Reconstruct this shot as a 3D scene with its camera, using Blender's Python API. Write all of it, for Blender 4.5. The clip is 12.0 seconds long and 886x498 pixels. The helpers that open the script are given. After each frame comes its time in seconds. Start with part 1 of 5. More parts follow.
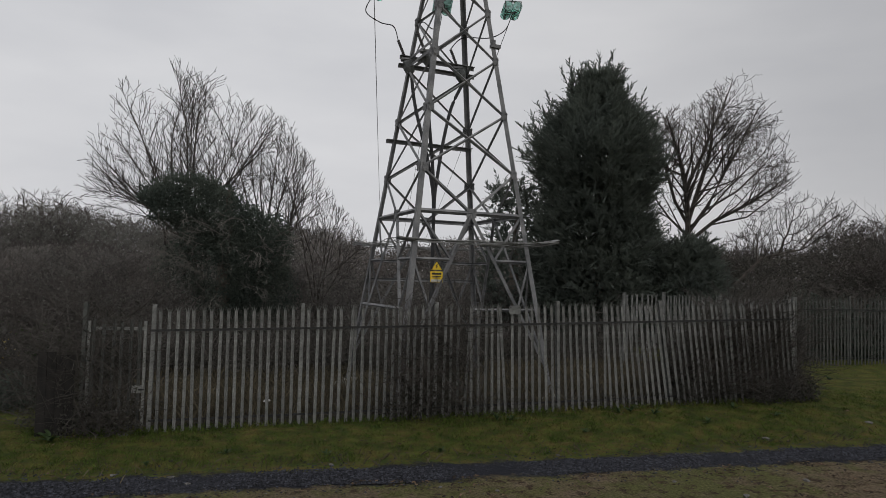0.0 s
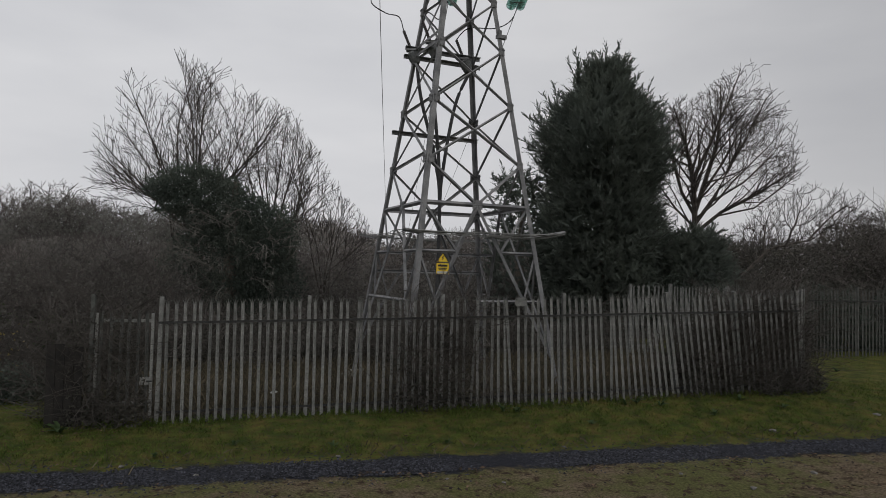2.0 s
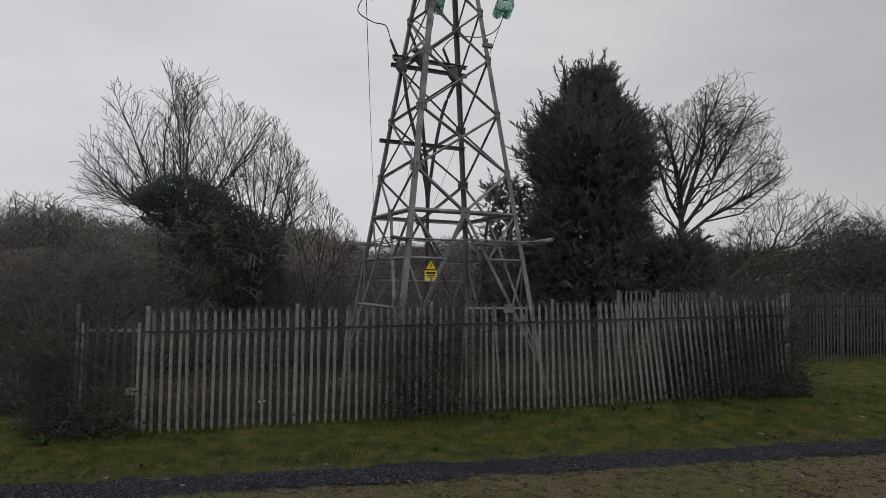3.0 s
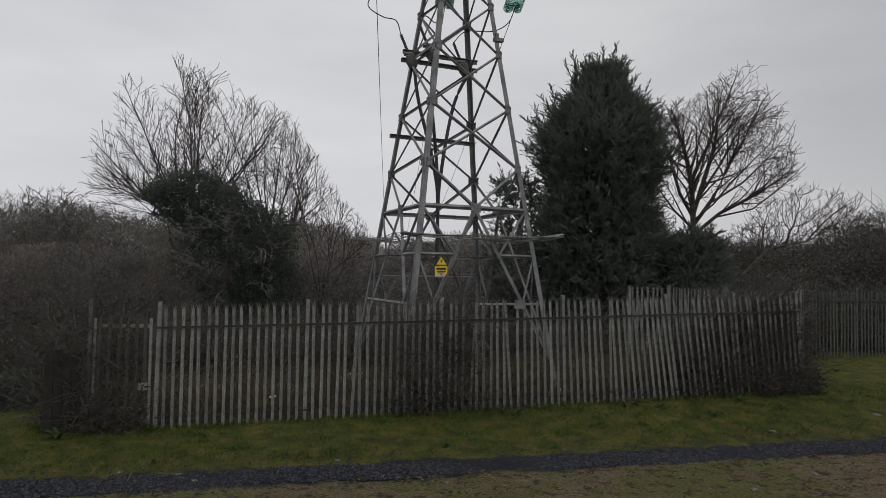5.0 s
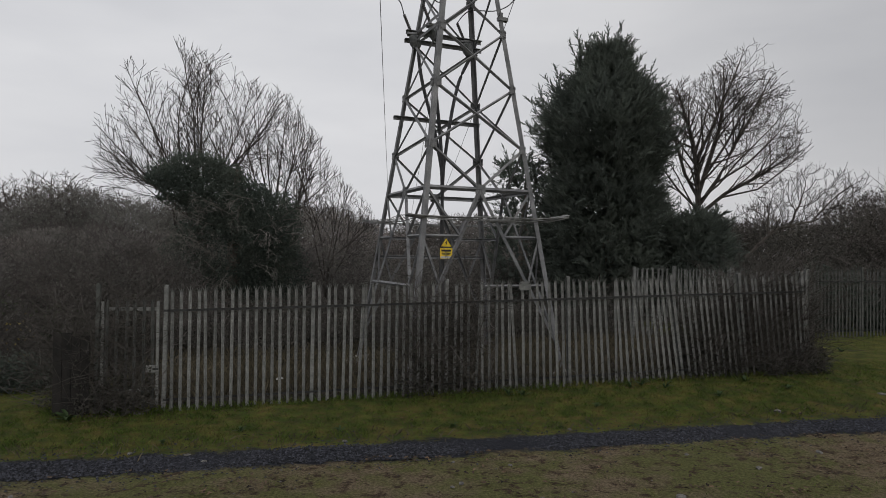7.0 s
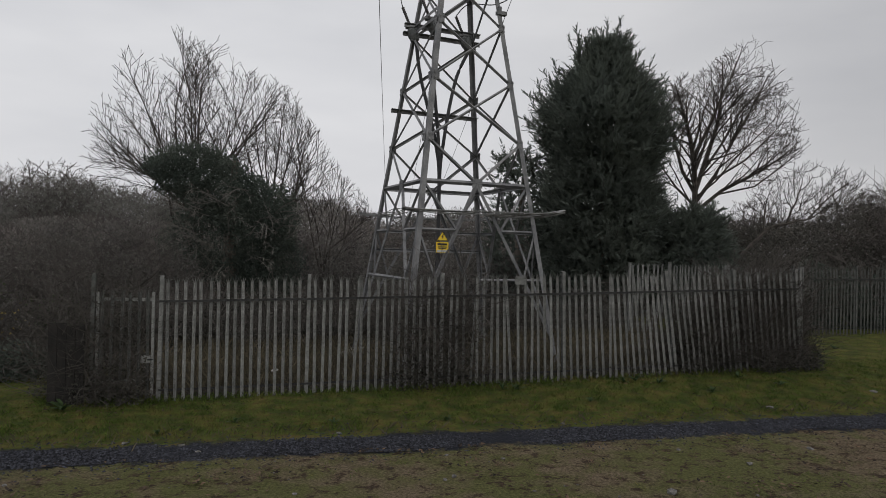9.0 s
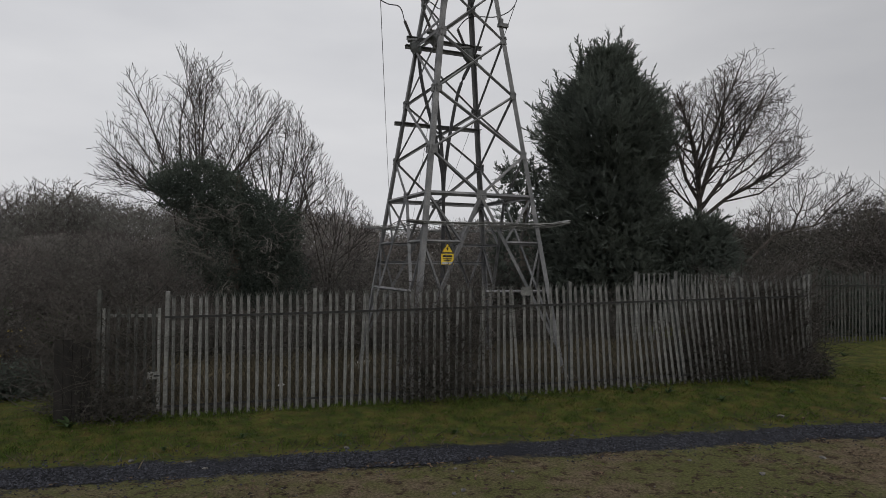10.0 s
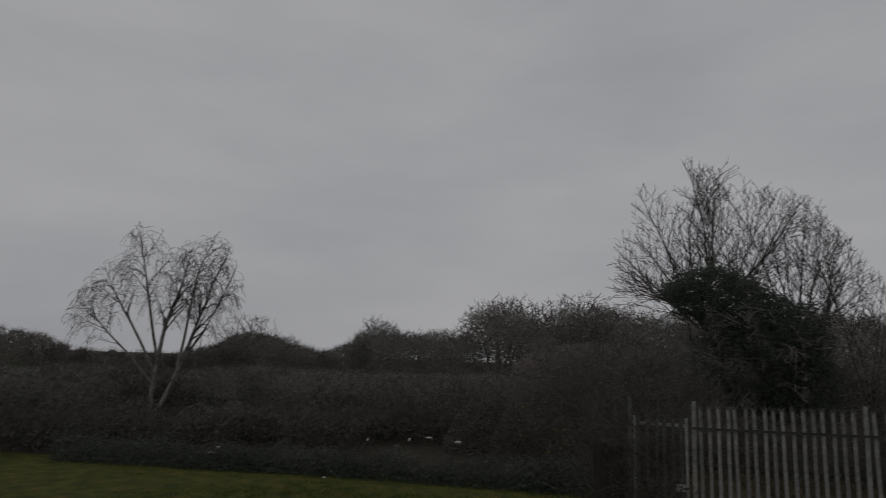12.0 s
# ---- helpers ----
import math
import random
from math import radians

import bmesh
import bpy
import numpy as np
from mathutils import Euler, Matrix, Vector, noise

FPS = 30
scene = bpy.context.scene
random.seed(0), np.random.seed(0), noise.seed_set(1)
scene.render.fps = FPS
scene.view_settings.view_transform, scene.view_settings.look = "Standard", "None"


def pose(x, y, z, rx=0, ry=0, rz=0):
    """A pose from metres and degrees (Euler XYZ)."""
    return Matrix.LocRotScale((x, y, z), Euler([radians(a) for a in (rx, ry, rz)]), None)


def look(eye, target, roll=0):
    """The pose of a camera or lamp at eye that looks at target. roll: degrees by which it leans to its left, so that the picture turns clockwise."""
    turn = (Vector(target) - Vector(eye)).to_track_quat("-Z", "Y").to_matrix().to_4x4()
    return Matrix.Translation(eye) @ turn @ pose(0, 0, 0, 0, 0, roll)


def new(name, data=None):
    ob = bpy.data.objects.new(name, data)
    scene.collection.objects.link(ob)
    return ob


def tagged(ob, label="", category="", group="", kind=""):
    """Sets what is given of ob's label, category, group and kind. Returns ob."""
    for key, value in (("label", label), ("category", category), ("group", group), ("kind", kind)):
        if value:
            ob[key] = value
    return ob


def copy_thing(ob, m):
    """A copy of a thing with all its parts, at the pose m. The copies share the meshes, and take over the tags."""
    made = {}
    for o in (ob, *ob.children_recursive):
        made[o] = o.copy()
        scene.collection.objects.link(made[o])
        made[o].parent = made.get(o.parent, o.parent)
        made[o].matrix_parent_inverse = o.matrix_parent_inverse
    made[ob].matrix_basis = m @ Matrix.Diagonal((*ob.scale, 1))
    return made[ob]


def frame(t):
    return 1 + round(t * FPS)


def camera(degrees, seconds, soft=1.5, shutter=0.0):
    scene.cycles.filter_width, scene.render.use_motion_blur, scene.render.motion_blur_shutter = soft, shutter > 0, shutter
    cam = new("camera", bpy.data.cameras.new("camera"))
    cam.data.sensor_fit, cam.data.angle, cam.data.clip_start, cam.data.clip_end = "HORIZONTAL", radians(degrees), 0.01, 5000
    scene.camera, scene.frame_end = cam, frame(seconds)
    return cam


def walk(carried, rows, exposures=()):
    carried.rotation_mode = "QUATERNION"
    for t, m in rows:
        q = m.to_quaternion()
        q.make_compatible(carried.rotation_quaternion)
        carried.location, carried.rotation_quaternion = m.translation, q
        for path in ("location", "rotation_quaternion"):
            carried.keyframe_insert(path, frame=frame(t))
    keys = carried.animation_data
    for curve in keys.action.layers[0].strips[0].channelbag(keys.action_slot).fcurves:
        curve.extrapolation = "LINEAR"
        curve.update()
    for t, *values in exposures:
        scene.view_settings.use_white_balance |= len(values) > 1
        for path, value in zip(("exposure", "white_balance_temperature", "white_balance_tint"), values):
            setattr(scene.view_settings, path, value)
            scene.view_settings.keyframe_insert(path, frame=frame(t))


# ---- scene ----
# ---- camera and its path ----
cam = camera(67.1, 12.0, soft=0.75, shutter=0.08)
walk(cam, [
    (0.0, pose(0.035, -0.052, 2.938, 92.614, -1.427, -0.193)),
    (0.5, pose(0.025, -0.041, 2.950, 92.509, -1.451, -0.543)),
    (1.0, pose(0.017, -0.041, 2.950, 92.041, -1.277, -0.025)),
    (1.5, pose(0.051, -0.013, 2.941, 92.005, -1.588, -0.166)),
    (2.0, pose(0.022, -0.032, 2.956, 91.835, -1.377, 0.283)),
    (2.5, pose(0.049, -0.053, 2.948, 92.493, -1.432, -0.392)),
    (3.0, pose(0.045, -0.058, 2.934, 92.560, -0.937, -0.639)),
    (5.0, pose(0.032, -0.024, 2.959, 92.091, -1.004, 0.202)),
    (5.5, pose(0.047, -0.031, 2.928, 91.983, -0.832, 0.345)),
    (6.0, pose(0.002, -0.006, 2.946, 91.025, -0.868, 0.545)),
    (6.5, pose(0.000, -0.008, 2.945, 90.522, -0.555, 0.601)),
    (8.5, pose(0.042, -0.045, 2.942, 90.936, -1.423, 0.171)),
    (9.0, pose(0.030, -0.036, 2.946, 90.049, -1.305, 0.286)),
    (9.5, pose(0.015, -0.015, 2.931, 91.273, -0.711, 0.924)),
    (10.0, pose(0.010, -0.009, 2.947, 91.056, -0.507, 0.657)),
    (10.5, pose(0.000, 0.000, 2.951, 89.921, -0.312, 1.396)),
    (10.6, pose(-0.021, 0.010, 2.961, 90.815, 0.418, 2.018)),
    (10.7, pose(-0.009, 0.007, 2.915, 93.974, -0.038, 4.224)),
    (10.8, pose(-0.023, 0.013, 2.924, 96.043, -1.660, 5.040)),
    (10.9, pose(-0.032, 0.000, 2.899, 100.664, -2.579, 4.810)),
    (11.0, pose(-0.066, -0.021, 2.923, 102.586, -1.578, 4.977)),
    (11.2, pose(-0.098, -0.097, 2.864, 102.942, -2.156, 8.222)),
    (11.4, pose(-0.163, -0.130, 2.842, 100.849, -2.285, 15.711)),
    (11.5, pose(-0.182, -0.100, 2.888, 100.350, -1.460, 18.067)),
    (11.6, pose(-0.210, -0.097, 2.901, 100.577, -0.275, 22.306)),
    (11.8, pose(-0.217, -0.099, 2.951, 100.414, 0.270, 31.348)),
    (12.0, pose(-0.219, -0.095, 2.961, 99.463, -1.637, 42.150)),
], exposures=[(0.0, 0.0), (6.0, 0.06), (8.5, 0.11), (9.0, 0.11), (9.5, -0.06), (10.0, 0.04), (10.5, 0.20), (10.7, 0.10), (11.0, -0.45), (11.5, -0.74), (12.0, -0.92)])

# ---- world and light: a bright, even overcast winter sky ----
world = bpy.data.worlds.new("overcast_sky")
scene.world = world
world.use_nodes = True


def sky_nodes(nt):
    n, l = nt.nodes, nt.links
    n.clear()
    out = n.new("ShaderNodeOutputWorld")
    bg = n.new("ShaderNodeBackground")
    sky = n.new("ShaderNodeTexSky")
    sky.sky_type, sky.sun_disc = "NISHITA", False
    sky.sun_elevation, sky.sun_rotation = radians(24), radians(150)
    sky.dust_density, sky.air_density = 4.0, 1.5
    hsv = n.new("ShaderNodeHueSaturation")
    hsv.inputs["Saturation"].default_value = 0.15
    hsv.inputs["Value"].default_value = 0.10
    l.new(sky.outputs[0], hsv.inputs["Color"])
    tc = n.new("ShaderNodeTexCoord")
    mp = n.new("ShaderNodeMapping")
    mp.inputs["Scale"].default_value = (1.0, 1.0, 3.4)
    mp.inputs["Rotation"].default_value = (0.10, -0.16, 0.4)
    l.new(tc.outputs["Generated"], mp.inputs["Vector"])
    nz = n.new("ShaderNodeTexNoise")
    nz.inputs["Scale"].default_value = 1.6
    nz.inputs["Detail"].default_value = 5.0
    nz.inputs["Roughness"].default_value = 0.5
    l.new(mp.outputs[0], nz.inputs["Vector"])
    cr = n.new("ShaderNodeValToRGB")
    cr.color_ramp.elements[0].position, cr.color_ramp.elements[1].position = 0.30, 0.72
    cr.color_ramp.elements[0].color = (0.345, 0.350, 0.372, 1)
    cr.color_ramp.elements[1].color = (0.470, 0.470, 0.482, 1)
    l.new(nz.outputs["Fac"], cr.inputs["Fac"])
    mix = n.new("ShaderNodeMix")
    mix.data_type = "RGBA"
    mix.inputs[0].default_value = 0.94
    l.new(hsv.outputs[0], mix.inputs[6])
    l.new(cr.outputs[0], mix.inputs[7])
    sx = n.new("ShaderNodeSeparateXYZ")
    l.new(tc.outputs["Generated"], sx.inputs[0])
    mr = n.new("ShaderNodeMapRange")
    mr.interpolation_type = "SMOOTHSTEP"
    mr.inputs[1].default_value, mr.inputs[2].default_value = -0.2, 0.9
    mr.inputs[3].default_value, mr.inputs[4].default_value = 1.04, 0.70
    l.new(sx.outputs[0], mr.inputs[0])
    vm = n.new("ShaderNodeVectorMath")
    vm.operation = "SCALE"
    l.new(mix.outputs[2], vm.inputs[0])
    l.new(mr.outputs[0], vm.inputs["Scale"])
    l.new(vm.outputs[0], bg.inputs["Color"])
    bg.inputs["Strength"].default_value = 1.46
    l.new(bg.outputs[0], out.inputs["Surface"])


sky_nodes(world.node_tree)
sun = new("sun", bpy.data.lights.new("sun", "SUN"))
sun.data.energy, sun.data.angle, sun.data.color = 0.5, radians(40), (1.0, 0.97, 0.93)
sun.matrix_world = look((0, 0, 0), (-0.4, 0.6, -1.2))


# ---- materials ----
def material(name, base, other, scale=8.0, rough=0.85, metal=0.0, bump=0.3, fine=60.0, third=None, low=0.35, high=0.68, vary=0.0, spec=0.3, island=0.0, thin=0.0):
    """Two noises (patches and grain) between two or three colours, with relief; vary: lightness from piece to piece."""
    m = bpy.data.materials.new(name)
    m.use_nodes = True
    n, l = m.node_tree.nodes, m.node_tree.links
    b = n["Principled BSDF"]
    tc = n.new("ShaderNodeTexCoord")
    n1, n2 = n.new("ShaderNodeTexNoise"), n.new("ShaderNodeTexNoise")
    n1.inputs["Scale"].default_value, n1.inputs["Detail"].default_value = scale, 6
    n2.inputs["Scale"].default_value, n2.inputs["Detail"].default_value = fine, 4
    for q in (n1, n2):
        l.new(tc.outputs["Object"], q.inputs["Vector"])
    r = n.new("ShaderNodeValToRGB")
    r.color_ramp.elements[0].position, r.color_ramp.elements[1].position = low, high
    r.color_ramp.elements[0].color, r.color_ramp.elements[1].color = (*base, 1), (*other, 1)
    if third:
        e = r.color_ramp.elements.new((low + high) / 2)
        e.color = (*third, 1)
    l.new(n1.outputs["Fac"], r.inputs["Fac"])
    mx = n.new("ShaderNodeMix")
    mx.data_type, mx.blend_type = "RGBA", "OVERLAY"
    mx.inputs[0].default_value = 0.6
    l.new(r.outputs[0], mx.inputs[6])
    l.new(n2.outputs["Fac"], mx.inputs[7])
    col = mx.outputs[2]
    if vary:
        oi = n.new("ShaderNodeObjectInfo")
        mr = n.new("ShaderNodeMapRange")
        mr.inputs[3].default_value, mr.inputs[4].default_value = 1 - vary, 1 + vary
        l.new(oi.outputs["Random"], mr.inputs[0])
        h = n.new("ShaderNodeHueSaturation")
        l.new(mr.outputs[0], h.inputs["Value"])
        l.new(col, h.inputs["Color"])
        col = h.outputs[0]
    if island:
        gi = n.new("ShaderNodeNewGeometry")
        mi = n.new("ShaderNodeMapRange")
        mi.inputs[3].default_value, mi.inputs[4].default_value = 1 - island, 1 + island
        l.new(gi.outputs["Random Per Island"], mi.inputs[0])
        hi = n.new("ShaderNodeHueSaturation")
        l.new(mi.outputs[0], hi.inputs["Value"])
        l.new(col, hi.inputs["Color"])
        col = hi.outputs[0]
    l.new(col, b.inputs["Base Color"])
    b.inputs["Roughness"].default_value, b.inputs["Metallic"].default_value = rough, metal
    b.inputs["Specular IOR Level"].default_value = spec
    if bump:
        bp = n.new("ShaderNodeBump")
        bp.inputs["Strength"].default_value, bp.inputs["Distance"].default_value = bump, 0.01
        l.new(n2.outputs["Fac"], bp.inputs["Height"])
        l.new(bp.outputs[0], b.inputs["Normal"])
    if thin:
        tr, ms = n.new("ShaderNodeBsdfTranslucent"), n.new("ShaderNodeMixShader")
        ms.inputs[0].default_value = thin
        l.new(col, tr.inputs["Color"])
        l.new(b.outputs[0], ms.inputs[1])
        l.new(tr.outputs[0], ms.inputs[2])
        l.new(ms.outputs[0], n["Material Output"].inputs["Surface"])
    return m


STEEL = material("galvanised_tower_steel", (0.13, 0.132, 0.136), (0.24, 0.24, 0.24), 3, 0.6, 0.15, 0.15, 40, vary=0.15)
FENCE = material("weathered_galvanised_pale", (0.145, 0.147, 0.139), (0.262, 0.262, 0.248), 5, 0.65, 0.1, 0.15, 30, vary=0.20)
# RAIL: rails, latch bolt and plate fixings, far darker than the pales
RAIL = material("dark_rail_steel", (0.026, 0.026, 0.025), (0.052, 0.052, 0.050), 5, 0.7, 0.1, 0.15, 30)
# FENCE_FAR: the FENCE steel again, darkened so its colour holds the shade
FENCE_FAR = material("shade_darkened_pale", (0.066, 0.070, 0.064), (0.130, 0.130, 0.120), 5, 0.7, 0.1, 0.15, 30, vary=0.15)
CONCRETE = material("mossy_concrete", (0.16, 0.155, 0.13), (0.28, 0.27, 0.24), 4)
DARKWOOD = material("dark_stained_board", (0.015, 0.014, 0.013), (0.030, 0.027, 0.024), 6, vary=0.2)
CABLE = material("black_cable", (0.03, 0.03, 0.032), (0.06, 0.06, 0.062), 5, 0.5)
GREYPAINT = material("grey_equipment", (0.10, 0.105, 0.105), (0.17, 0.175, 0.17), 6, 0.5)
BROWNPORC = material("dark_porcelain", (0.05, 0.045, 0.045), (0.09, 0.08, 0.078), 6, 0.3)
YELLOW = material("yellow_sign", (0.75, 0.52, 0.03), (0.85, 0.60, 0.05), 5, 0.5, bump=0.05)
BLACK = material("black_print", (0.02, 0.02, 0.02), (0.03, 0.03, 0.03), 5, 0.5, bump=0)
WHITE = material("white_label", (0.40, 0.40, 0.39), (0.55, 0.55, 0.53), 5, 0.5, bump=0.05)
BARK = material("grey_brown_bark", (0.10, 0.085, 0.07), (0.19, 0.165, 0.14), 6)
TWIG = material("grey_brown_twigs", (0.036, 0.032, 0.029), (0.072, 0.064, 0.056), 2, bump=0)
TWIG_RED = material("dull_brown_twigs", (0.060, 0.053, 0.049), (0.115, 0.100, 0.090), 0.4, bump=0)
BRAMBLE = material("dark_bramble_canes", (0.050, 0.045, 0.040), (0.11, 0.098, 0.088), 1.5, bump=0)
BIRCH = material("pale_birch_bark", (0.08, 0.076, 0.072), (0.24, 0.23, 0.215), 5)
IVY = material("dark_ivy_leaves", (0.070, 0.088, 0.074), (0.112, 0.128, 0.104), 0.8, 0.8, bump=0, island=0.28, thin=0.5)
CYPRESS = material("dark_cypress_foliage", (0.108, 0.126, 0.110), (0.148, 0.168, 0.140), 0.5, 0.9, bump=0, island=0.25, thin=0.5)
SCRUB = material("dull_scrub_leaves", (0.112, 0.105, 0.098), (0.182, 0.167, 0.153), 0.35, 0.9, bump=0, third=(0.140, 0.135, 0.122), island=0.35, thin=0.45)
# WOODS: brown lifted pale so the colour itself carries the distance haze
WOODS = material("hazy_brown_wood", (0.180, 0.165, 0.156), (0.270, 0.240, 0.222), 0.12, 0.9, bump=0, third=(0.215, 0.203, 0.186), island=0.25, thin=0.5)
DARKWOODS = material("dark_ivied_wood", (0.150, 0.150, 0.136), (0.225, 0.212, 0.192), 0.12, 0.9, bump=0, island=0.25, thin=0.5)
GREENLEAF = material("green_shrub_leaves", (0.035, 0.062, 0.022), (0.072, 0.105, 0.038), 0.8, 0.6, bump=0, island=0.4, thin=0.3)
YLEAF = material("yellowing_leaves", (0.15, 0.12, 0.035), (0.24, 0.19, 0.06), 3, 0.6, bump=0)
BLADE = material("grass_blades", (0.058, 0.090, 0.016), (0.145, 0.128, 0.040), 2.2, 0.8, bump=0, third=(0.084, 0.120, 0.022), island=0.55, thin=0.35)
STRAW = material("dead_grass", (0.062, 0.054, 0.034), (0.115, 0.098, 0.064), 1.5, 0.85, bump=0, island=0.4)
STONE = material("pale_stone", (0.09, 0.085, 0.078), (0.20, 0.19, 0.175), 9, vary=0.25)
CHIP = material("blue_grey_chippings", (0.016, 0.017, 0.022), (0.048, 0.050, 0.062), 14, 0.8, island=0.85)
BRAMBLE_LEAF = material("dark_bramble_leaves", (0.055, 0.054, 0.046), (0.100, 0.094, 0.078), 0.6, 0.85, bump=0, island=0.4, thin=0.35)


# ---- plan ----
def ramp(t, pts):
    for (a, za), (b, zb) in zip(pts, pts[1:]):
        if t <= b:
            f = max(0.0, (t - a) / (b - a))
            return za + (zb - za) * f
    return pts[-1][1]


def ground_z(x, y):
    """Height of the ground: level by the track, a low grass bank that rises a little along the fence."""
    t = y - 0.242 * x
    f = min(1.0, max(0.0, (t - 10.6) / 3.0))
    return min(0.36, 0.026 * max(0.0, x + 5.0)) * f * f * (3 - 2 * f)


def mesh_object(name, verts, faces, mat, parent=None, label=""):
    me = bpy.data.meshes.new(name)
    me.from_pydata(verts, [], faces)
    me.update()
    me.materials.append(mat)
    ob = new(name, me)
    ob.parent = parent
    return tagged(ob, label)


def part(name, bm, mat, parent=None, label=""):
    me = bpy.data.meshes.new(name)
    bm.normal_update()
    bm.to_mesh(me)
    bm.free()
    me.materials.append(mat)
    ob = new(name, me)
    ob.parent = parent
    return tagged(ob, label)


def empty(name, at=(0, 0, 0), rz=0.0):
    ob = new(name)
    ob.matrix_basis = pose(*at, 0, 0, rz)
    ob.empty_display_size = 0.2
    return ob


def box(bm, c, size, m=None):
    v = bmesh.ops.create_cube(bm, size=1.0, matrix=Matrix.Translation(c) @ Matrix.Diagonal((*size, 1)))["verts"]
    if m is not None:
        bmesh.ops.transform(bm, matrix=m, verts=v)
    return v


def tube_into(V, F, pts, radii, sides=5):
    """A tapered tube along pts, appended to the lists."""
    base = len(V)
    n = len(pts)
    for i, (p, r) in enumerate(zip(pts, radii)):
        d = (pts[min(i + 1, n - 1)] - pts[max(i - 1, 0)]).normalized()
        a = d.cross(Vector((0.31, 0.17, 0.93)) if abs(d.z) < 0.9 else Vector((1, 0.1, 0))).normalized()
        b = d.cross(a)
        for k in range(sides):
            w = 2 * math.pi * k / sides
            V.append(tuple(p + a * (r * math.cos(w)) + b * (r * math.sin(w))))
    for i in range(n - 1):
        for k in range(sides):
            k2 = (k + 1) % sides
            F.append((base + i * sides + k, base + i * sides + k2, base + (i + 1) * sides + k2, base + (i + 1) * sides + k))
    F.append(tuple(base + k for k in reversed(range(sides))))
    F.append(tuple(base + (n - 1) * sides + k for k in range(sides)))


# ---- ground ----
def build_ground():
    xs = [-2500, -900, -400, -220, -150] + [-110 + 4 * i for i in range(15)] + [-52 + 2 * i for i in range(15)] + [-23 + 0.8 * i for i in range(60)] + [26 + 2 * i for i in range(14)] + [56, 64, 74, 86, 100, 120, 150, 220, 400, 900, 2500]
    ys = [-2500, -600, -150, -50, -20, -8, -2] + [0.6 * i for i in range(48)] + [30 + 2 * i for i in range(20)] + [72 + 5 * i for i in range(10)] + [130, 160, 220, 400, 900, 2500]
    V, F = [], []
    for y in ys:
        for x in xs:
            near = max(0.0, 1 - math.hypot(x, y - 10) / 40)
            b = 0.035 * near * noise.noise((x * 0.5, y * 0.5, 0)) + 0.015 * near * noise.noise((x * 1.7, y * 1.7, 3))
            V.append((x, y, ground_z(x, y) + b))
    w = len(xs)
    for j in range(len(ys) - 1):
        for i in range(w - 1):
            F.append((j * w + i, j * w + i + 1, (j + 1) * w + i + 1, (j + 1) * w + i))
    m = bpy.data.materials.new("ground_turf_and_mud")
    m.use_nodes = True
    n, l = m.node_tree.nodes, m.node_tree.links
    b = n["Principled BSDF"]
    geo = n.new("ShaderNodeNewGeometry")
    sep = n.new("ShaderNodeSeparateXYZ")
    l.new(geo.outputs["Position"], sep.inputs[0])

    def math_node(op, a, c):
        q = n.new("ShaderNodeMath")
        q.operation = op
        for i, v in enumerate((a, c)):
            if isinstance(v, (int, float)):
                q.inputs[i].default_value = v
            else:
                l.new(v, q.inputs[i])
        return q.outputs[0]

    def noise_node(scale, detail=6, rough=0.6):
        q = n.new("ShaderNodeTexNoise")
        q.inputs["Scale"].default_value, q.inputs["Detail"].default_value, q.inputs["Roughness"].default_value = scale, detail, rough
        l.new(geo.outputs["Position"], q.inputs["Vector"])
        return q.outputs["Fac"]

    def ramp_node(fac, stops):
        q = n.new("ShaderNodeValToRGB")
        q.color_ramp.elements[0].position, q.color_ramp.elements[0].color = stops[0][0], (*stops[0][1], 1)
        q.color_ramp.elements[1].position, q.color_ramp.elements[1].color = stops[-1][0], (*stops[-1][1], 1)
        for p, c in stops[1:-1]:
            e = q.color_ramp.elements.new(p)
            e.color = (*c, 1)
        l.new(fac, q.inputs["Fac"])
        return q.outputs[0]

    def mixed(fac, a, c):
        q = n.new("ShaderNodeMix")
        q.data_type = "RGBA"
        l.new(fac, q.inputs[0])
        l.new(a, q.inputs[6])
        l.new(c, q.inputs[7])
        return q.outputs[2]

    big, mid, fine = noise_node(0.35), noise_node(2.2), noise_node(26, 5, 0.7)
    moss = noise_node(5.5, 6, 0.7)
    grass = mixed(ramp_node(moss, ((0.40, (0, 0, 0)), (0.62, (1, 1, 1)))), ramp_node(mid, ((0.32, (0.052, 0.052, 0.018)), (0.5, (0.088, 0.078, 0.022)), (0.66, (0.145, 0.105, 0.038)))), ramp_node(mid, ((0.35, (0.046, 0.076, 0.014)), (0.65, (0.112, 0.132, 0.024)))))
    mud = ramp_node(fine, ((0.30, (0.085, 0.064, 0.042)), (0.52, (0.175, 0.134, 0.086)), (0.75, (0.26, 0.21, 0.145))))
    thin = ramp_node(fine, ((0.32, (0.072, 0.082, 0.026)), (0.7, (0.170, 0.162, 0.066))))
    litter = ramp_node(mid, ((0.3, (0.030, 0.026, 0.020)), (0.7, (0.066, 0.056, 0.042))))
    # track of worn mud, with thin grass in patches
    bend = math_node("MINIMUM", math_node("ADD", sep.outputs[0], 8.0), 0.0)
    along = math_node("ADD", math_node("SUBTRACT", sep.outputs[1], math_node("MULTIPLY", sep.outputs[0], 0.242)), math_node("MULTIPLY", math_node("MULTIPLY", bend, bend), 0.06))
    edge = math_node("ADD", along, math_node("MULTIPLY", math_node("SUBTRACT", mid, 0.5), 1.2))
    patch = ramp_node(math_node("ADD", math_node("MULTIPLY", big, 0.6), math_node("MULTIPLY", mid, 0.4)), ((0.42, (0, 0, 0)), (0.54, (1, 1, 1))))
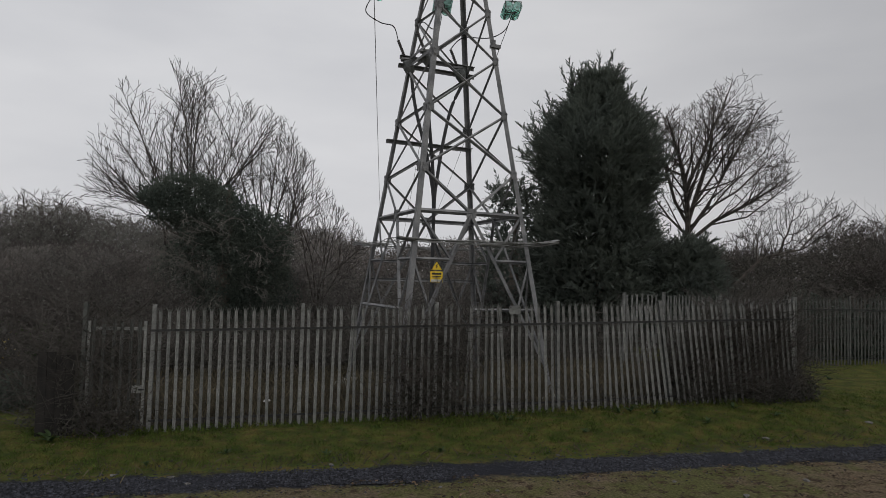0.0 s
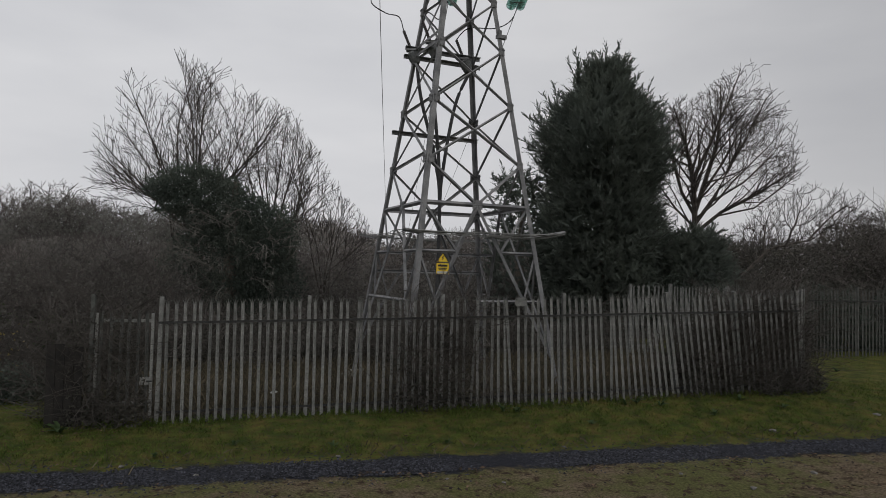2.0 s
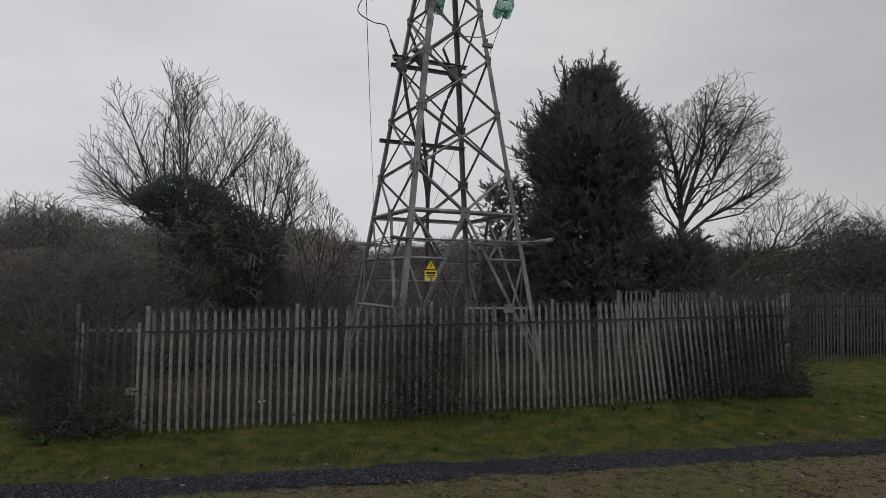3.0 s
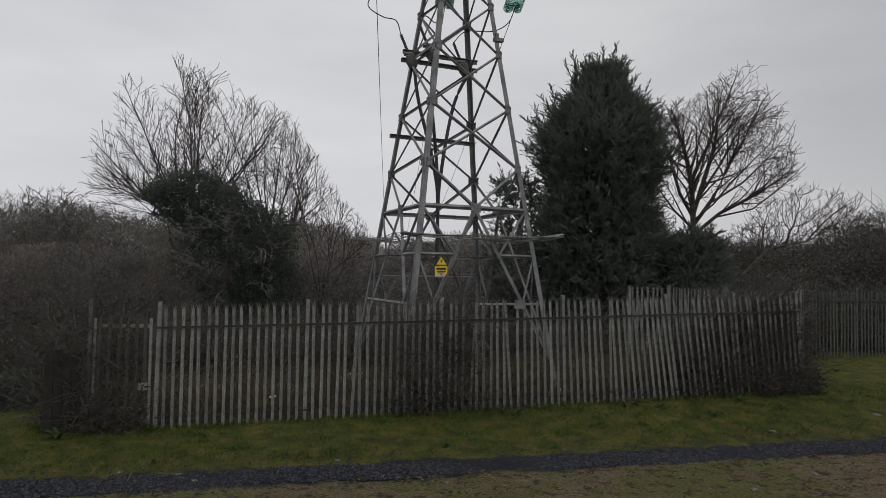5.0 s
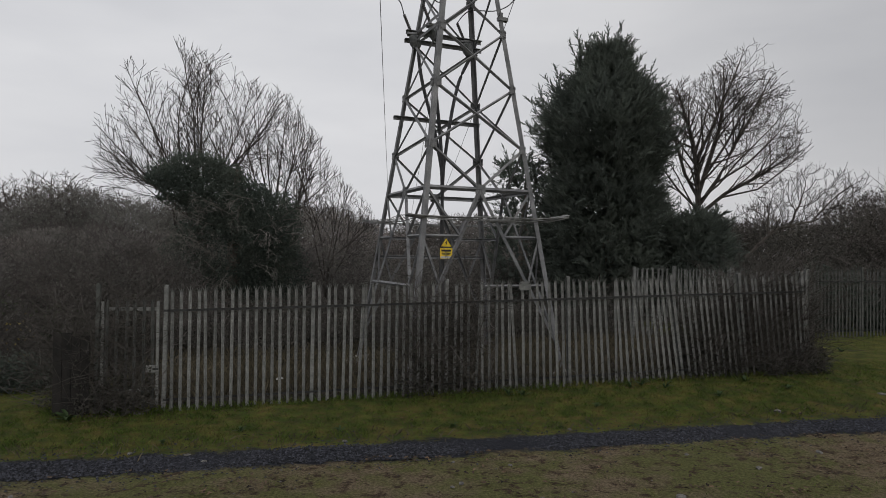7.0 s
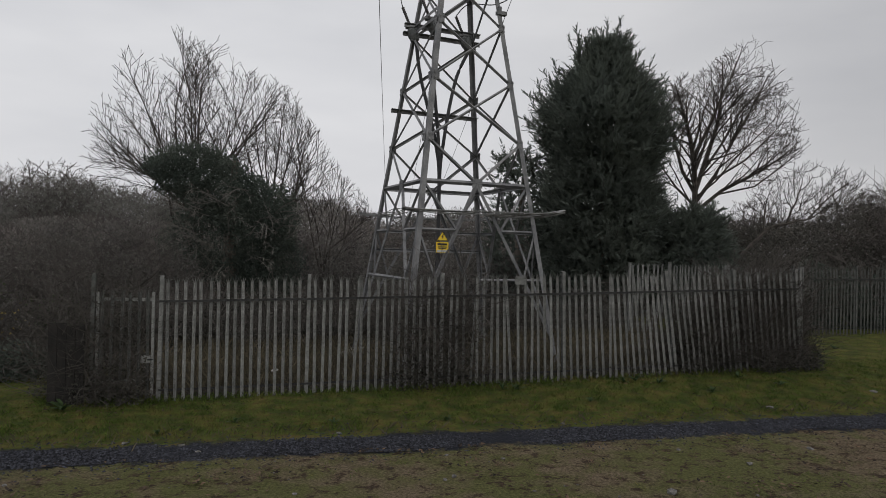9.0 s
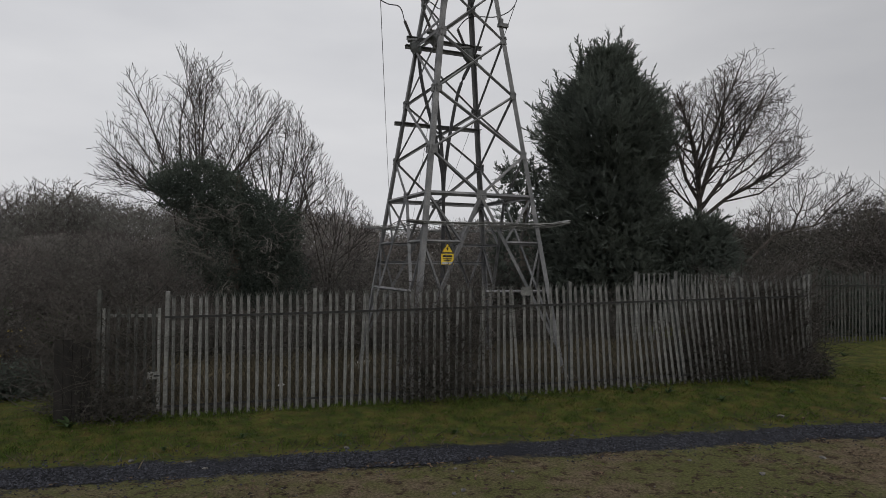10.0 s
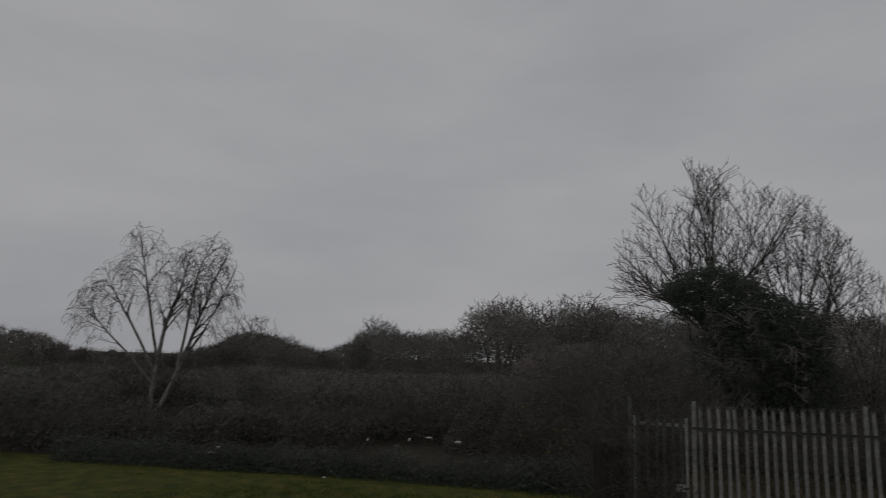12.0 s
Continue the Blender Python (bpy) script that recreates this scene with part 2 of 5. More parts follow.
    clod = noise_node(4.2, 8, 0.72)
    dark = ramp_node(clod, ((0.53, (0, 0, 0)), (0.60, (1, 1, 1))))
    wet = ramp_node(fine, ((0.3, (0.030, 0.021, 0.015)), (0.7, (0.090, 0.060, 0.038))))
    track = mixed(dark, mixed(patch, mud, thin), wet)
    is_grass = ramp_node(math_node("MULTIPLY", edge, 0.05), ((0.515, (0, 0, 0)), (0.535, (1, 1, 1))))
    near_col = mixed(is_grass, track, grass)
    band = math_node("ABSOLUTE", math_node("ADD", math_node("SUBTRACT", along, 10.25), math_node("MULTIPLY", math_node("SUBTRACT", mid, 0.5), 0.9)), 0.0)
    chips = ramp_node(fine, ((0.3, (0.014, 0.015, 0.020)), (0.7, (0.036, 0.038, 0.048))))
    on_band = ramp_node(band, ((0.34, (1, 1, 1)), (0.50, (0, 0, 0))))
    near_col = mixed(on_band, near_col, chips)
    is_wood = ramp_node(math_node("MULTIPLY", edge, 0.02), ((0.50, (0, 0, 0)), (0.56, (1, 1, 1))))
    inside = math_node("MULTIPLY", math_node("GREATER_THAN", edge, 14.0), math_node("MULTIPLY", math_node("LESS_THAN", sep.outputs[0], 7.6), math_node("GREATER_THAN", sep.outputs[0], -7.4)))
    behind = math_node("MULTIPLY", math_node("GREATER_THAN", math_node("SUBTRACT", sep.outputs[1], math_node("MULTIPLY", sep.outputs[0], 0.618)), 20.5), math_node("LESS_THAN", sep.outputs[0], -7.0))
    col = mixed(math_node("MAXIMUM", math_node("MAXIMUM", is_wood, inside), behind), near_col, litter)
    grain = n.new("ShaderNodeMix")
    grain.data_type, grain.blend_type = "RGBA", "OVERLAY"
    grain.inputs[0].default_value = 0.5
    l.new(col, grain.inputs[6])
    l.new(fine, grain.inputs[7])
    l.new(grain.outputs[2], b.inputs["Base Color"])
    b.inputs["Roughness"].default_value = 0.95
    b.inputs["Specular IOR Level"].default_value = 0.15
    bp = n.new("ShaderNodeBump")
    bp.inputs["Strength"].default_value, bp.inputs["Distance"].default_value = 1.0, 0.07
    l.new(math_node("ADD", math_node("ADD", fine, mid), clod), bp.inputs["Height"])
    l.new(bp.outputs[0], b.inputs["Normal"])
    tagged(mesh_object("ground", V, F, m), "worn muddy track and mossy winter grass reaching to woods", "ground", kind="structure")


build_ground()


# ---- palisade fences ----
def pale_mesh(height, mat):
    """A W-section steel pale with a three-pronged, splayed head."""
    prof = [(-0.030, 0.010), (-0.019, 0.0), (-0.007, 0.004), (0.0, 0.012), (0.007, 0.004), (0.019, 0.0), (0.030, 0.010)]
    V, F = [], []
    k = len(prof)
    h = height - 0.11
    for z in (0.0, h):
        V += [(x, -y, z) for x, y in prof] + [(x, -y + 0.004, z) for x, y in prof]
    for i in range(k - 1):
        F.append((i, i + 1, 2 * k + i + 1, 2 * k + i))
        F.append((k + i + 1, k + i, 3 * k + i, 3 * k + i + 1))
    F += [(k, 0, 2 * k, 3 * k), (k - 1, 2 * k - 1, 4 * k - 1, 3 * k - 1)]
    for a, b, tip in ((0, 2, (-0.056, -0.034, height - 0.030)), (2, 4, (0.0, -0.010, height)), (4, 6, (0.056, -0.034, height - 0.030))):
        t = len(V)
        V.append(tip)
        F += [(2 * k + a, 2 * k + a + 1, t), (2 * k + a + 1, 2 * k + b, t), (3 * k + b, 3 * k + a, t), (2 * k + b, 3 * k + b, t), (3 * k + a, 2 * k + a, t)]
    me = bpy.data.meshes.new("pale")
    me.from_pydata(V, [], F)
    me.update()
    me.materials.append(mat)
    return me


def post_mesh(height, mat):
    """A rolled I-section post with a slanted cap."""
    bm = bmesh.new()
    for dy in (-0.048, 0.048):
        box(bm, (0, dy, height / 2), (0.068, 0.009, height))
    box(bm, (0, 0, height / 2), (0.007, 0.088, height))
    box(bm, (0, 0, height + 0.004), (0.070, 0.106, 0.008))
    me = bpy.data.meshes.new("post")
    bm.to_mesh(me)
    bm.free()
    me.materials.append(mat)
    return me


def rail_part(a, b, mat, parent):
    """A rolled angle rail from a to b."""
    a, b = Vector(a), Vector(b)
    d = b - a
    bm = bmesh.new()
    box(bm, (d.length / 2, 0, 0), (d.length, 0.006, 0.040))
    box(bm, (d.length / 2, 0.012, -0.018), (d.length, 0.024, 0.006))
    ob = part("rail", bm, mat, parent)
    ob.matrix_basis = Matrix.LocRotScale(a, d.to_track_quat("X", "Z"), None)
    return ob


def build_fence(name, posts, height, mat, label, leans=None, skip=(), top_sag=None, seed=1, pitch=0.1505):
    """posts: plan points; a panel of pales hangs on two rails between each pair."""
    rnd = random.Random(seed)
    fence = empty(name, (posts[0][0], posts[0][1], ground_z(*posts[0])))
    inv = fence.matrix_basis.inverted()
    pm, qm = pale_mesh(height, mat), post_mesh(height + 0.02, mat)
    leans = leans or {}
    for i, (x, y) in enumerate(posts):
        o = new("post", qm)
        o.parent = fence
        j = min(i, len(posts) - 2)
        yaw = math.degrees(math.atan2(posts[j + 1][1] - posts[j][1], posts[j + 1][0] - posts[j][0]))
        o.matrix_basis = inv @ pose(x, y, ground_z(x, y) - 0.05, rnd.gauss(0, 0.6), leans.get(i, rnd.gauss(0, 0.5)), yaw)
    for i in range(len(posts) - 1):
        if i in skip:
            continue
        a, b = Vector(posts[i]), Vector(posts[i + 1])
        d = b - a
        yaw = math.degrees(math.atan2(d.y, d.x))
        nrm = Vector((d.y, -d.x)).normalized()
        la, lb = leans.get(i, 0.0), leans.get(i + 1, 0.0)
        za, zb = ground_z(*a), ground_z(*b)
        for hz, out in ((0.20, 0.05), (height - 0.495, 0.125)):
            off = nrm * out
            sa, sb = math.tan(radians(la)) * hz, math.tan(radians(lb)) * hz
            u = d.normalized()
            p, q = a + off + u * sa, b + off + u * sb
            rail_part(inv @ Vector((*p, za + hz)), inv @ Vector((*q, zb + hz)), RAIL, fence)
        n = max(2, round(d.length / pitch))
        for k in range(1, n):
            f = k / n
            p = a + d * f + nrm * 0.085
            lean = la + (lb - la) * f + rnd.gauss(0, 0.35)
            if rnd.random() < 0.05:
                lean += rnd.gauss(0, 2.0)
            o = new("pale", pm)
            o.parent = fence
            z = za + (zb - za) * f - 0.03 + rnd.gauss(0, 0.006)
            o.matrix_basis = inv @ pose(p.x, p.y, z, rnd.gauss(0, 0.4), lean, yaw + rnd.gauss(0, 1.0))
    tagged(fence, label, "fence")
    return fence


A0 = Vector((-5.30, 12.45))
DIR = Vector((0.972, 0.235)).normalized()
SIDE = Vector((-DIR.y, DIR.x))


def on_fence(s, off=0.0):
    """A plan point s metres along the front fence from the gate post, off metres behind it."""
    p = A0 + DIR * s + SIDE * off
    return (p.x, p.y)


FRONT = [on_fence(s) for s in (0.0, 2.71, 5.42, 8.14, 10.86, 12.5, 14.1)]
REAR_R = on_fence(14.0, 5.4)
build_fence("palisade_fence", FRONT, 2.36, FENCE, "grey galvanised steel palisade fence with split spiked tops and brambles", leans={3: -2.0, 4: -8.2, 5: -6.5, 6: -4.5}, seed=3)
build_fence("palisade_fence", [on_fence(14.1), on_fence(14.05, 2.7), REAR_R], 2.40, FENCE, "grey palisade fence side run returning behind the tower", seed=5)
build_fence("palisade_fence", [REAR_R, on_fence(12.75, 5.6)], 2.42, FENCE, "grey palisade fence rear run under the dark conifer", seed=6)
build_fence("palisade_fence", [(11.6, 22.3), (14.2, 23.1), (16.8, 23.9), (19.4, 24.7), (22.0, 25.5)], 2.38, FENCE_FAR, "shade-darkened grey palisade fence on grass beside woods", seed=7)


def build_gate():
    """The narrow palisade gate in the front fence, hung on a plain post."""
    a, b = Vector(on_fence(-1.10)), Vector(on_fence(-0.09))
    gate = empty("steel_gate", (a.x, a.y, 0.03), math.degrees(math.atan2(DIR.y, DIR.x)))
    w = (b - a).length
    for z in (0.35, 1.86):
        bm = bmesh.new()
        box(bm, (w / 2, 0, z), (w, 0.035, 0.06))
        part("rail", bm, FENCE, gate)
    for x in (0.03, w - 0.03):
        bm = bmesh.new()
        box(bm, (x, 0.0, 1.05), (0.05, 0.05, 1.9))
        part("stile", bm, FENCE, gate)
    # gate post and pales use the copy of the steel with shade painted in
    o = new("gate_post", post_mesh(2.33, FENCE_FAR))
    o.parent = gate
    o.matrix_basis = pose(-0.06, 0, 0, 0, 0.5, 0)
    pm = pale_mesh(2.1, FENCE_FAR)
    for i in range(6):
        o = new("pale", pm)
        o.parent = gate
        o.matrix_basis = pose(0.1 + i * (w - 0.2) / 5, -0.035, 0.0, 0, random.Random(i).gauss(0, 0.5), 0)
    bm = bmesh.new()
    box(bm, (w - 0.14, -0.02, 0.75), (0.16, 0.09, 0.13))
    latch = part("latch", bm, FENCE, gate, "steel lock box")
    bm = bmesh.new()
    box(bm, (w - 0.05, -0.075, 0.75), (0.10, 0.02, 0.03))
    part("bolt", bm, RAIL, latch)
    tagged(gate, "narrow grey steel palisade gate half hidden in brambles", "gate")


build_gate()


def build_dark_panel():
    """Dark boards leaning on the end of the fence."""
    a = Vector(on_fence(-1.82, -0.22))
    pan = empty("board_panel", (a.x, a.y, 0.0), math.degrees(math.atan2(DIR.y, DIR.x)))
    rnd = random.Random(2)
    for i in range(4):
        bm = bmesh.new()
        h = 1.46 + rnd.uniform(-0.03, 0.03)
        box(bm, (0.075 + i * 0.15, 0, h / 2), (0.142, 0.025, h))
        part("board", bm, DARKWOOD, pan)
    for z in (0.4, 1.2):
        bm = bmesh.new()
        box(bm, (0.30, 0.035, z), (0.58, 0.04, 0.09))
        part("batten", bm, DARKWOOD, pan)
    tagged(pan, "dark stained upright timber board panel at fence end", "panel")


build_dark_panel()

# ---- lattice tower ----
TC, TH = Vector((0.16, 17.0)), radians(23.9)
TU = Vector((math.cos(TH), math.sin(TH), 0))
TW = Vector((-math.sin(TH), math.cos(TH), 0))
Z_BELT, Z_TOP = 4.52, 10.74
Z_BASE = 0.10


def leg_at(k, z):
    """Centre of a leg at height z; k = F, R, B or L."""
    h = 0.5 * (2.75 + 0.266 * (Z_BELT - z))
    a, b = {"F": (-1, -1), "R": (1, -1), "B": (1, 1), "L": (-1, 1)}[k]
    return Vector((TC.x, TC.y, z)) + TU * (a * h) + TW * (b * h)


tower = empty("lattice_tower", (TC.x, TC.y, Z_BASE))
T_INV = tower.matrix_basis.inverted()


def bar(name, a, b, size=0.07, mat=None, inward=None, parent=None, label="", spin=0.0):
    """An L-angle steel member from a to b; its corner points away from inward."""
    a, b = Vector(a), Vector(b)
    d = b - a
    mid = Vector((TC.x, TC.y, (a.z + b.z) / 2)) if inward is None else Vector(inward)
    x = d.normalized()
    y = mid - (a + b) / 2
    y = y - x * y.dot(x)
    y = y.normalized() if y.length > 0.01 else x.orthogonal().normalized()
    z = x.cross(y)
    t = size * 0.13
    y1, z1 = (y + z).normalized(), (y - z).normalized()
    if spin:
        y1, z1 = y, z
    V, F = [], []
    prof = ((0, 0), (size, 0), (size, t), (t, t), (t, size), (0, size))
    for e in (a, b):
        for p, q in prof:
            V.append(tuple(e + y1 * (p - size * 0.3) + z1 * (q - size * 0.3)))
    for i in range(6):
        j = (i + 1) % 6
        F.append((i, j, 6 + j, 6 + i))
    F += [(0, 5, 4, 3), (0, 3, 2, 1), (6, 9, 10, 11), (6, 7, 8, 9)]
    ob = mesh_object(name, V, F, mat or STEEL, parent or tower, label)
    ob.matrix_basis = T_INV
    return ob


def gusset(c, w, h, n):
    """A bolted plate at c, facing along n."""
    bm = bmesh.new()
    box(bm, (0, 0, 0), (w, 0.012, h))
    for sx in (-0.3, 0.3):
        for sz in (-0.3, 0.3):
            box(bm, (sx * w, -0.012, sz * h), (0.03, 0.02, 0.03))
    ob = part("gusset", bm, STEEL, tower)
    m = Matrix.LocRotScale(Vector(c), Vector(n).to_track_quat("-Y", "Z"), None)
    ob.matrix_basis = T_INV @ m


def disc_stack(name, a, b, prof, mat, parent, sides=14, label=""):
    """A turned body: radii along the axis from a to b."""
    V, F = [], []
    a, b = Vector(a), Vector(b)
    pts = [a.lerp(b, f) for f, _ in prof]
    tube_into(V, F, pts, [r for _, r in prof], sides)
    return mesh_object(name, V, F, mat, parent, label)


def cable(name, pts, r, mat, parent=None, label="", sides=6):
    """A smooth cable through pts."""
    P = [Vector(p) for p in pts]
    out = []
    for i in range(len(P) - 1):
        p0, p1, p2, p3 = P[max(i - 1, 0)], P[i], P[i + 1], P[min(i + 2, len(P) - 1)]
        for k in range(8):
            t = k / 8
            out.append(0.5 * ((2 * p1) + (p2 - p0) * t + (2 * p0 - 5 * p1 + 4 * p2 - p3) * t * t + (3 * p1 - p0 - 3 * p2 + p3) * t ** 3))
    out.append(P[-1])
    V, F = [], []
    tube_into(V, F, out, [r] * len(out), sides)
    return mesh_object(name, V, F, mat, parent, label)


N1, N2, N3, N4 = 5.55, 7.04, 8.45, 9.70
UPC = Vector((TC.x, TC.y, 0))
PEAK1 = UPC - TW * 0.52 + Vector((0, 0, 11.62))
PEAK2 = UPC + TW * 0.52 + Vector((0, 0, 11.62))
LTIP = Vector((-1.87, 16.88, 10.76))
LNEAR = Vector((-1.33, 15.76, 10.72))
RTIP = Vector((1.80, 17.82, 10.70))


def build_tower():
    faces = ("FR", "RB", "BL", "LF")
    for k in "FRBL":
        bar("leg", leg_at(k, Z_BASE - 0.15), leg_at(k, Z_TOP), 0.115)
        c = leg_at(k, Z_BASE)
        bm = bmesh.new()
        box(bm, (0, 0, 0.06), (0.55, 0.55, 0.30))
        o = part("footing", bm, CONCRETE, tower, "concrete footing")
        o.matrix_basis = T_INV @ Matrix.Translation((c.x, c.y, Z_BASE - 0.08))
        for z in (0.5, 0.95, 1.4, 1.85, 2.3, 2.75, 3.2, 3.65, 4.1) if k == "B" else ():
            p = leg_at(k, z)
            bar("step_bolt", p, p + TU * 0.16, 0.022)
    for a, b in faces:
        nf = ((leg_at(a, 5) + leg_at(b, 5)) / 2 - Vector((TC.x, TC.y, 5))).normalized()
        m0 = (leg_at(a, Z_BELT) + leg_at(b, Z_BELT)) / 2
        bar("belt", leg_at(a, Z_BELT), leg_at(b, Z_BELT), 0.08)
        gusset(m0 + nf * 0.02, 0.26, 0.22, nf)
        # panel over the belt: two diagonals to the middle of the belt
        bar("brace", leg_at(a, N1), m0, 0.062)
        bar("brace", leg_at(b, N1), m0, 0.054)
        for z0, z1, s in ((N1, N2, 0.062), (N2, N3, 0.058), (N3, N4, 0.052), (N4, Z_TOP, 0.045)):
            bar("brace", leg_at(a, z1), leg_at(b, z0), s)
            bar("brace", leg_at(b, z1), leg_at(a, z0), s * 0.72)
        for z in (N1, N2, N3, N4):
            for k in (a, b):
                q = leg_at(k, z)
                other = leg_at(b if k == a else a, z)
                gusset(q.lerp(other, 0.03) + nf * 0.06, 0.14, 0.20, nf)
        bar("belt", leg_at(a, Z_TOP), leg_at(b, Z_TOP), 0.08)
        # spread legs under the belt
        for k in (a, b):
            foot = leg_at(k, 0.9)
            low = leg_at(k, 3.40)
            f = (3.40 - 0.9) / (Z_BELT - 0.9)
            pt = foot.lerp(m0, f)
            bar("brace", foot, m0, 0.072)
            bar("strut", low, pt, 0.055)
            bar("strut", leg_at(k, Z_BELT), pt, 0.055)
            pt2 = foot.lerp(m0, 0.38)
            bar("strut", leg_at(k, 3.40), pt2, 0.05)
    bar("belt", leg_at("L", 2.25), leg_at("F", 2.25), 0.06)
    bar("belt", (leg_at("F", 2.25) + leg_at("R", 2.25)) / 2, leg_at("R", 2.25), 0.05)
    bar("belt", leg_at("L", 2.90), leg_at("B", 2.90), 0.06)
    l, r = leg_at("L", 6.58), leg_at("B", 6.58)
    d = (r - l).normalized()
    bar("channel", l - d * 0.22, r + d * 0.10, 0.10, spin=1)
    # head: two peaks, two cross-arms
    bar("peak_leg", leg_at("F", Z_TOP), PEAK1, 0.10)
    bar("peak_leg", leg_at("R", Z_TOP), PEAK1, 0.09)
    bar("peak_leg", leg_at("L", Z_TOP), PEAK2, 0.09)
    bar("peak_leg", leg_at("B", Z_TOP), PEAK2, 0.09)
    bar("ridge", PEAK1, PEAK2, 0.07)
    bar("brace", leg_at("F", Z_TOP), leg_at("B", Z_TOP), 0.06)
    bar("brace", leg_at("L", Z_TOP), leg_at("R", Z_TOP), 0.06)
    for p, q, s in ((LNEAR, leg_at("F", Z_TOP), 0.085), (LTIP, leg_at("L", Z_TOP), 0.085), (LTIP, leg_at("F", Z_TOP), 0.075), (LNEAR, leg_at("L", Z_TOP), 0.05), (RTIP, leg_at("R", Z_TOP), 0.085), (RTIP, leg_at("B", Z_TOP), 0.085)):
        bar("arm_chord", p, q, s)
    for p, q in ((LNEAR, PEAK1), (LTIP, PEAK2), (RTIP, PEAK1), (RTIP, PEAK2)):
        bar("arm_tie", p, q, 0.05)
    bar("arm_beam", LNEAR + (LNEAR - LTIP) * 0.05, LTIP, 0.09)
    for c in (LNEAR, LTIP, RTIP):
        bm = bmesh.new()
        box(bm, (0, 0, 0), (0.22, 0.16, 0.13))
        bmesh.ops.bevel(bm, geom=bm.edges[:], offset=0.02, segments=1, affect="EDGES")
        o = part("end_plate", bm, STEEL, tower)
        o.matrix_basis = T_INV @ pose(*c, 0, 0, 23.9)
    # pair of channels that carry the cable ends
    for z in (8.56, 8.78):
        l, r = leg_at("L", z), leg_at("B", z)
        d = (r - l).normalized()
        bar("channel", l - d * 0.30, r + d * 0.26, 0.10, spin=1)
        l, r = leg_at("F", z), leg_at("L", z)
        bar("channel", l, r, 0.07, spin=1)
    rr = leg_at("R", 8.85)
    bm = bmesh.new()
    box(bm, (0, 0, 0), (0.26, 0.12, 0.09))
    box(bm, (-0.06, 0, 0.10), (0.09, 0.10, 0.11))
    o = part("bracket", bm, STEEL, tower)
    o.matrix_basis = T_INV @ pose(rr.x + 0.05, rr.y, rr.z, 0, 0, 23.9)
    tagged(tower, "grey galvanised steel lattice electricity tower with cable terminations", "pylon")


build_tower()

LINE = Vector((-0.082, 1.0, -0.02)).normalized()
GLASS = bpy.data.materials.new("green_toughened_glass")
GLASS.use_nodes = True
gb = GLASS.node_tree.nodes["Principled BSDF"]
gb.inputs["Base Color"].default_value = (0.62, 0.92, 0.85, 1)
gb.inputs["Roughness"].default_value = 0.08
gb.inputs["Transmission Weight"].default_value = 0.65
gb.inputs["IOR"].default_value = 1.5


def tension_set(at):
    """A twin string of green glass discs between two yokes."""
    at = Vector(at)
    ob = empty("insulator_string", at)
    inv = ob.matrix_basis.inverted()
    side = LINE.cross(Vector((0, 0, 1))).normalized()
    up = side.cross(LINE)

    def place(o):
        o.matrix_basis = inv
        return o

    V, F = [], []
    c0 = at + Vector((0, 0, -0.09))
    tube_into(V, F, [at, c0], [0.018, 0.018], 6)
    tube_into(V, F, [c0 - side * 0.17, c0, c0 + side * 0.17], [0.016, 0.026, 0.016], 6)
    place(mesh_object("yoke", V, F, GREYPAINT, ob, "dark steel yoke"))
    tilt = (LINE - up * 0.10).normalized()
    for s in (-1, 1):
        for k in range(5):
            c = c0 + side * (s * 0.125) - up * 0.17 + tilt * (0.13 * k - 0.1)
            V, F = [], []
            tube_into(V, F, [c, c + tilt * 0.02, c + tilt * 0.055, c + tilt * 0.075], [0.132, 0.136, 0.110, 0.045], 18)
            disc = place(mesh_object("glass_disc", V, F, GLASS, ob, "green glass insulator disc"))
            V, F = [], []
            tube_into(V, F, [c + tilt * 0.075, c + tilt * 0.13], [0.042, 0.034], 8)
            mesh_object("cap", V, F, GREYPAINT, disc)
        V, F = [], []
        h = c0 + side * (s * 0.17)
        tube_into(V, F, [h, h - up * 0.06 + side * (s * 0.05) - tilt * 0.12, h - up * 0.26 + side * (s * 0.03) - tilt * 0.12], [0.016, 0.014, 0.010], 6)
        place(mesh_object("arcing_horn", V, F, GREYPAINT, ob, "dark curved steel horn"))
    e = c0 - up * 0.36
    V, F = [], []
    tube_into(V, F, [e + up * 0.05 - side * 0.13, e + up * 0.05 + side * 0.13], [0.016, 0.016], 6)
    tube_into(V, F, [e + up * 0.05, e], [0.03, 0.02], 6)
    place(mesh_object("clamp", V, F, GREYPAINT, ob, "dark steel clamp"))
    tagged(ob, "green glass twin insulator string under cross-arm", "insulator", "line insulators")
    return e


MID = UPC + TW * 0.62 + Vector((0, 0, 10.62))
ends = [tension_set(p) for p in (LTIP + Vector((0, 0, -0.06)), MID, RTIP + Vector((0, 0, -0.06)))]

# conductors that leave over the trees
for e in ends:
    pts = []
    for k in range(9):
        f = k / 8
        q = e + LINE * (130 * f)
        q.z = e.z - 5.2 * f - 8.0 * 4 * f * (1 - f) * 0.35
        pts.append(q)
    tagged(cable("conductor_wire", pts, 0.010, CABLE, sides=5), "thin dark overhead conductor wire leaving the tower", "wire", "line conductors")


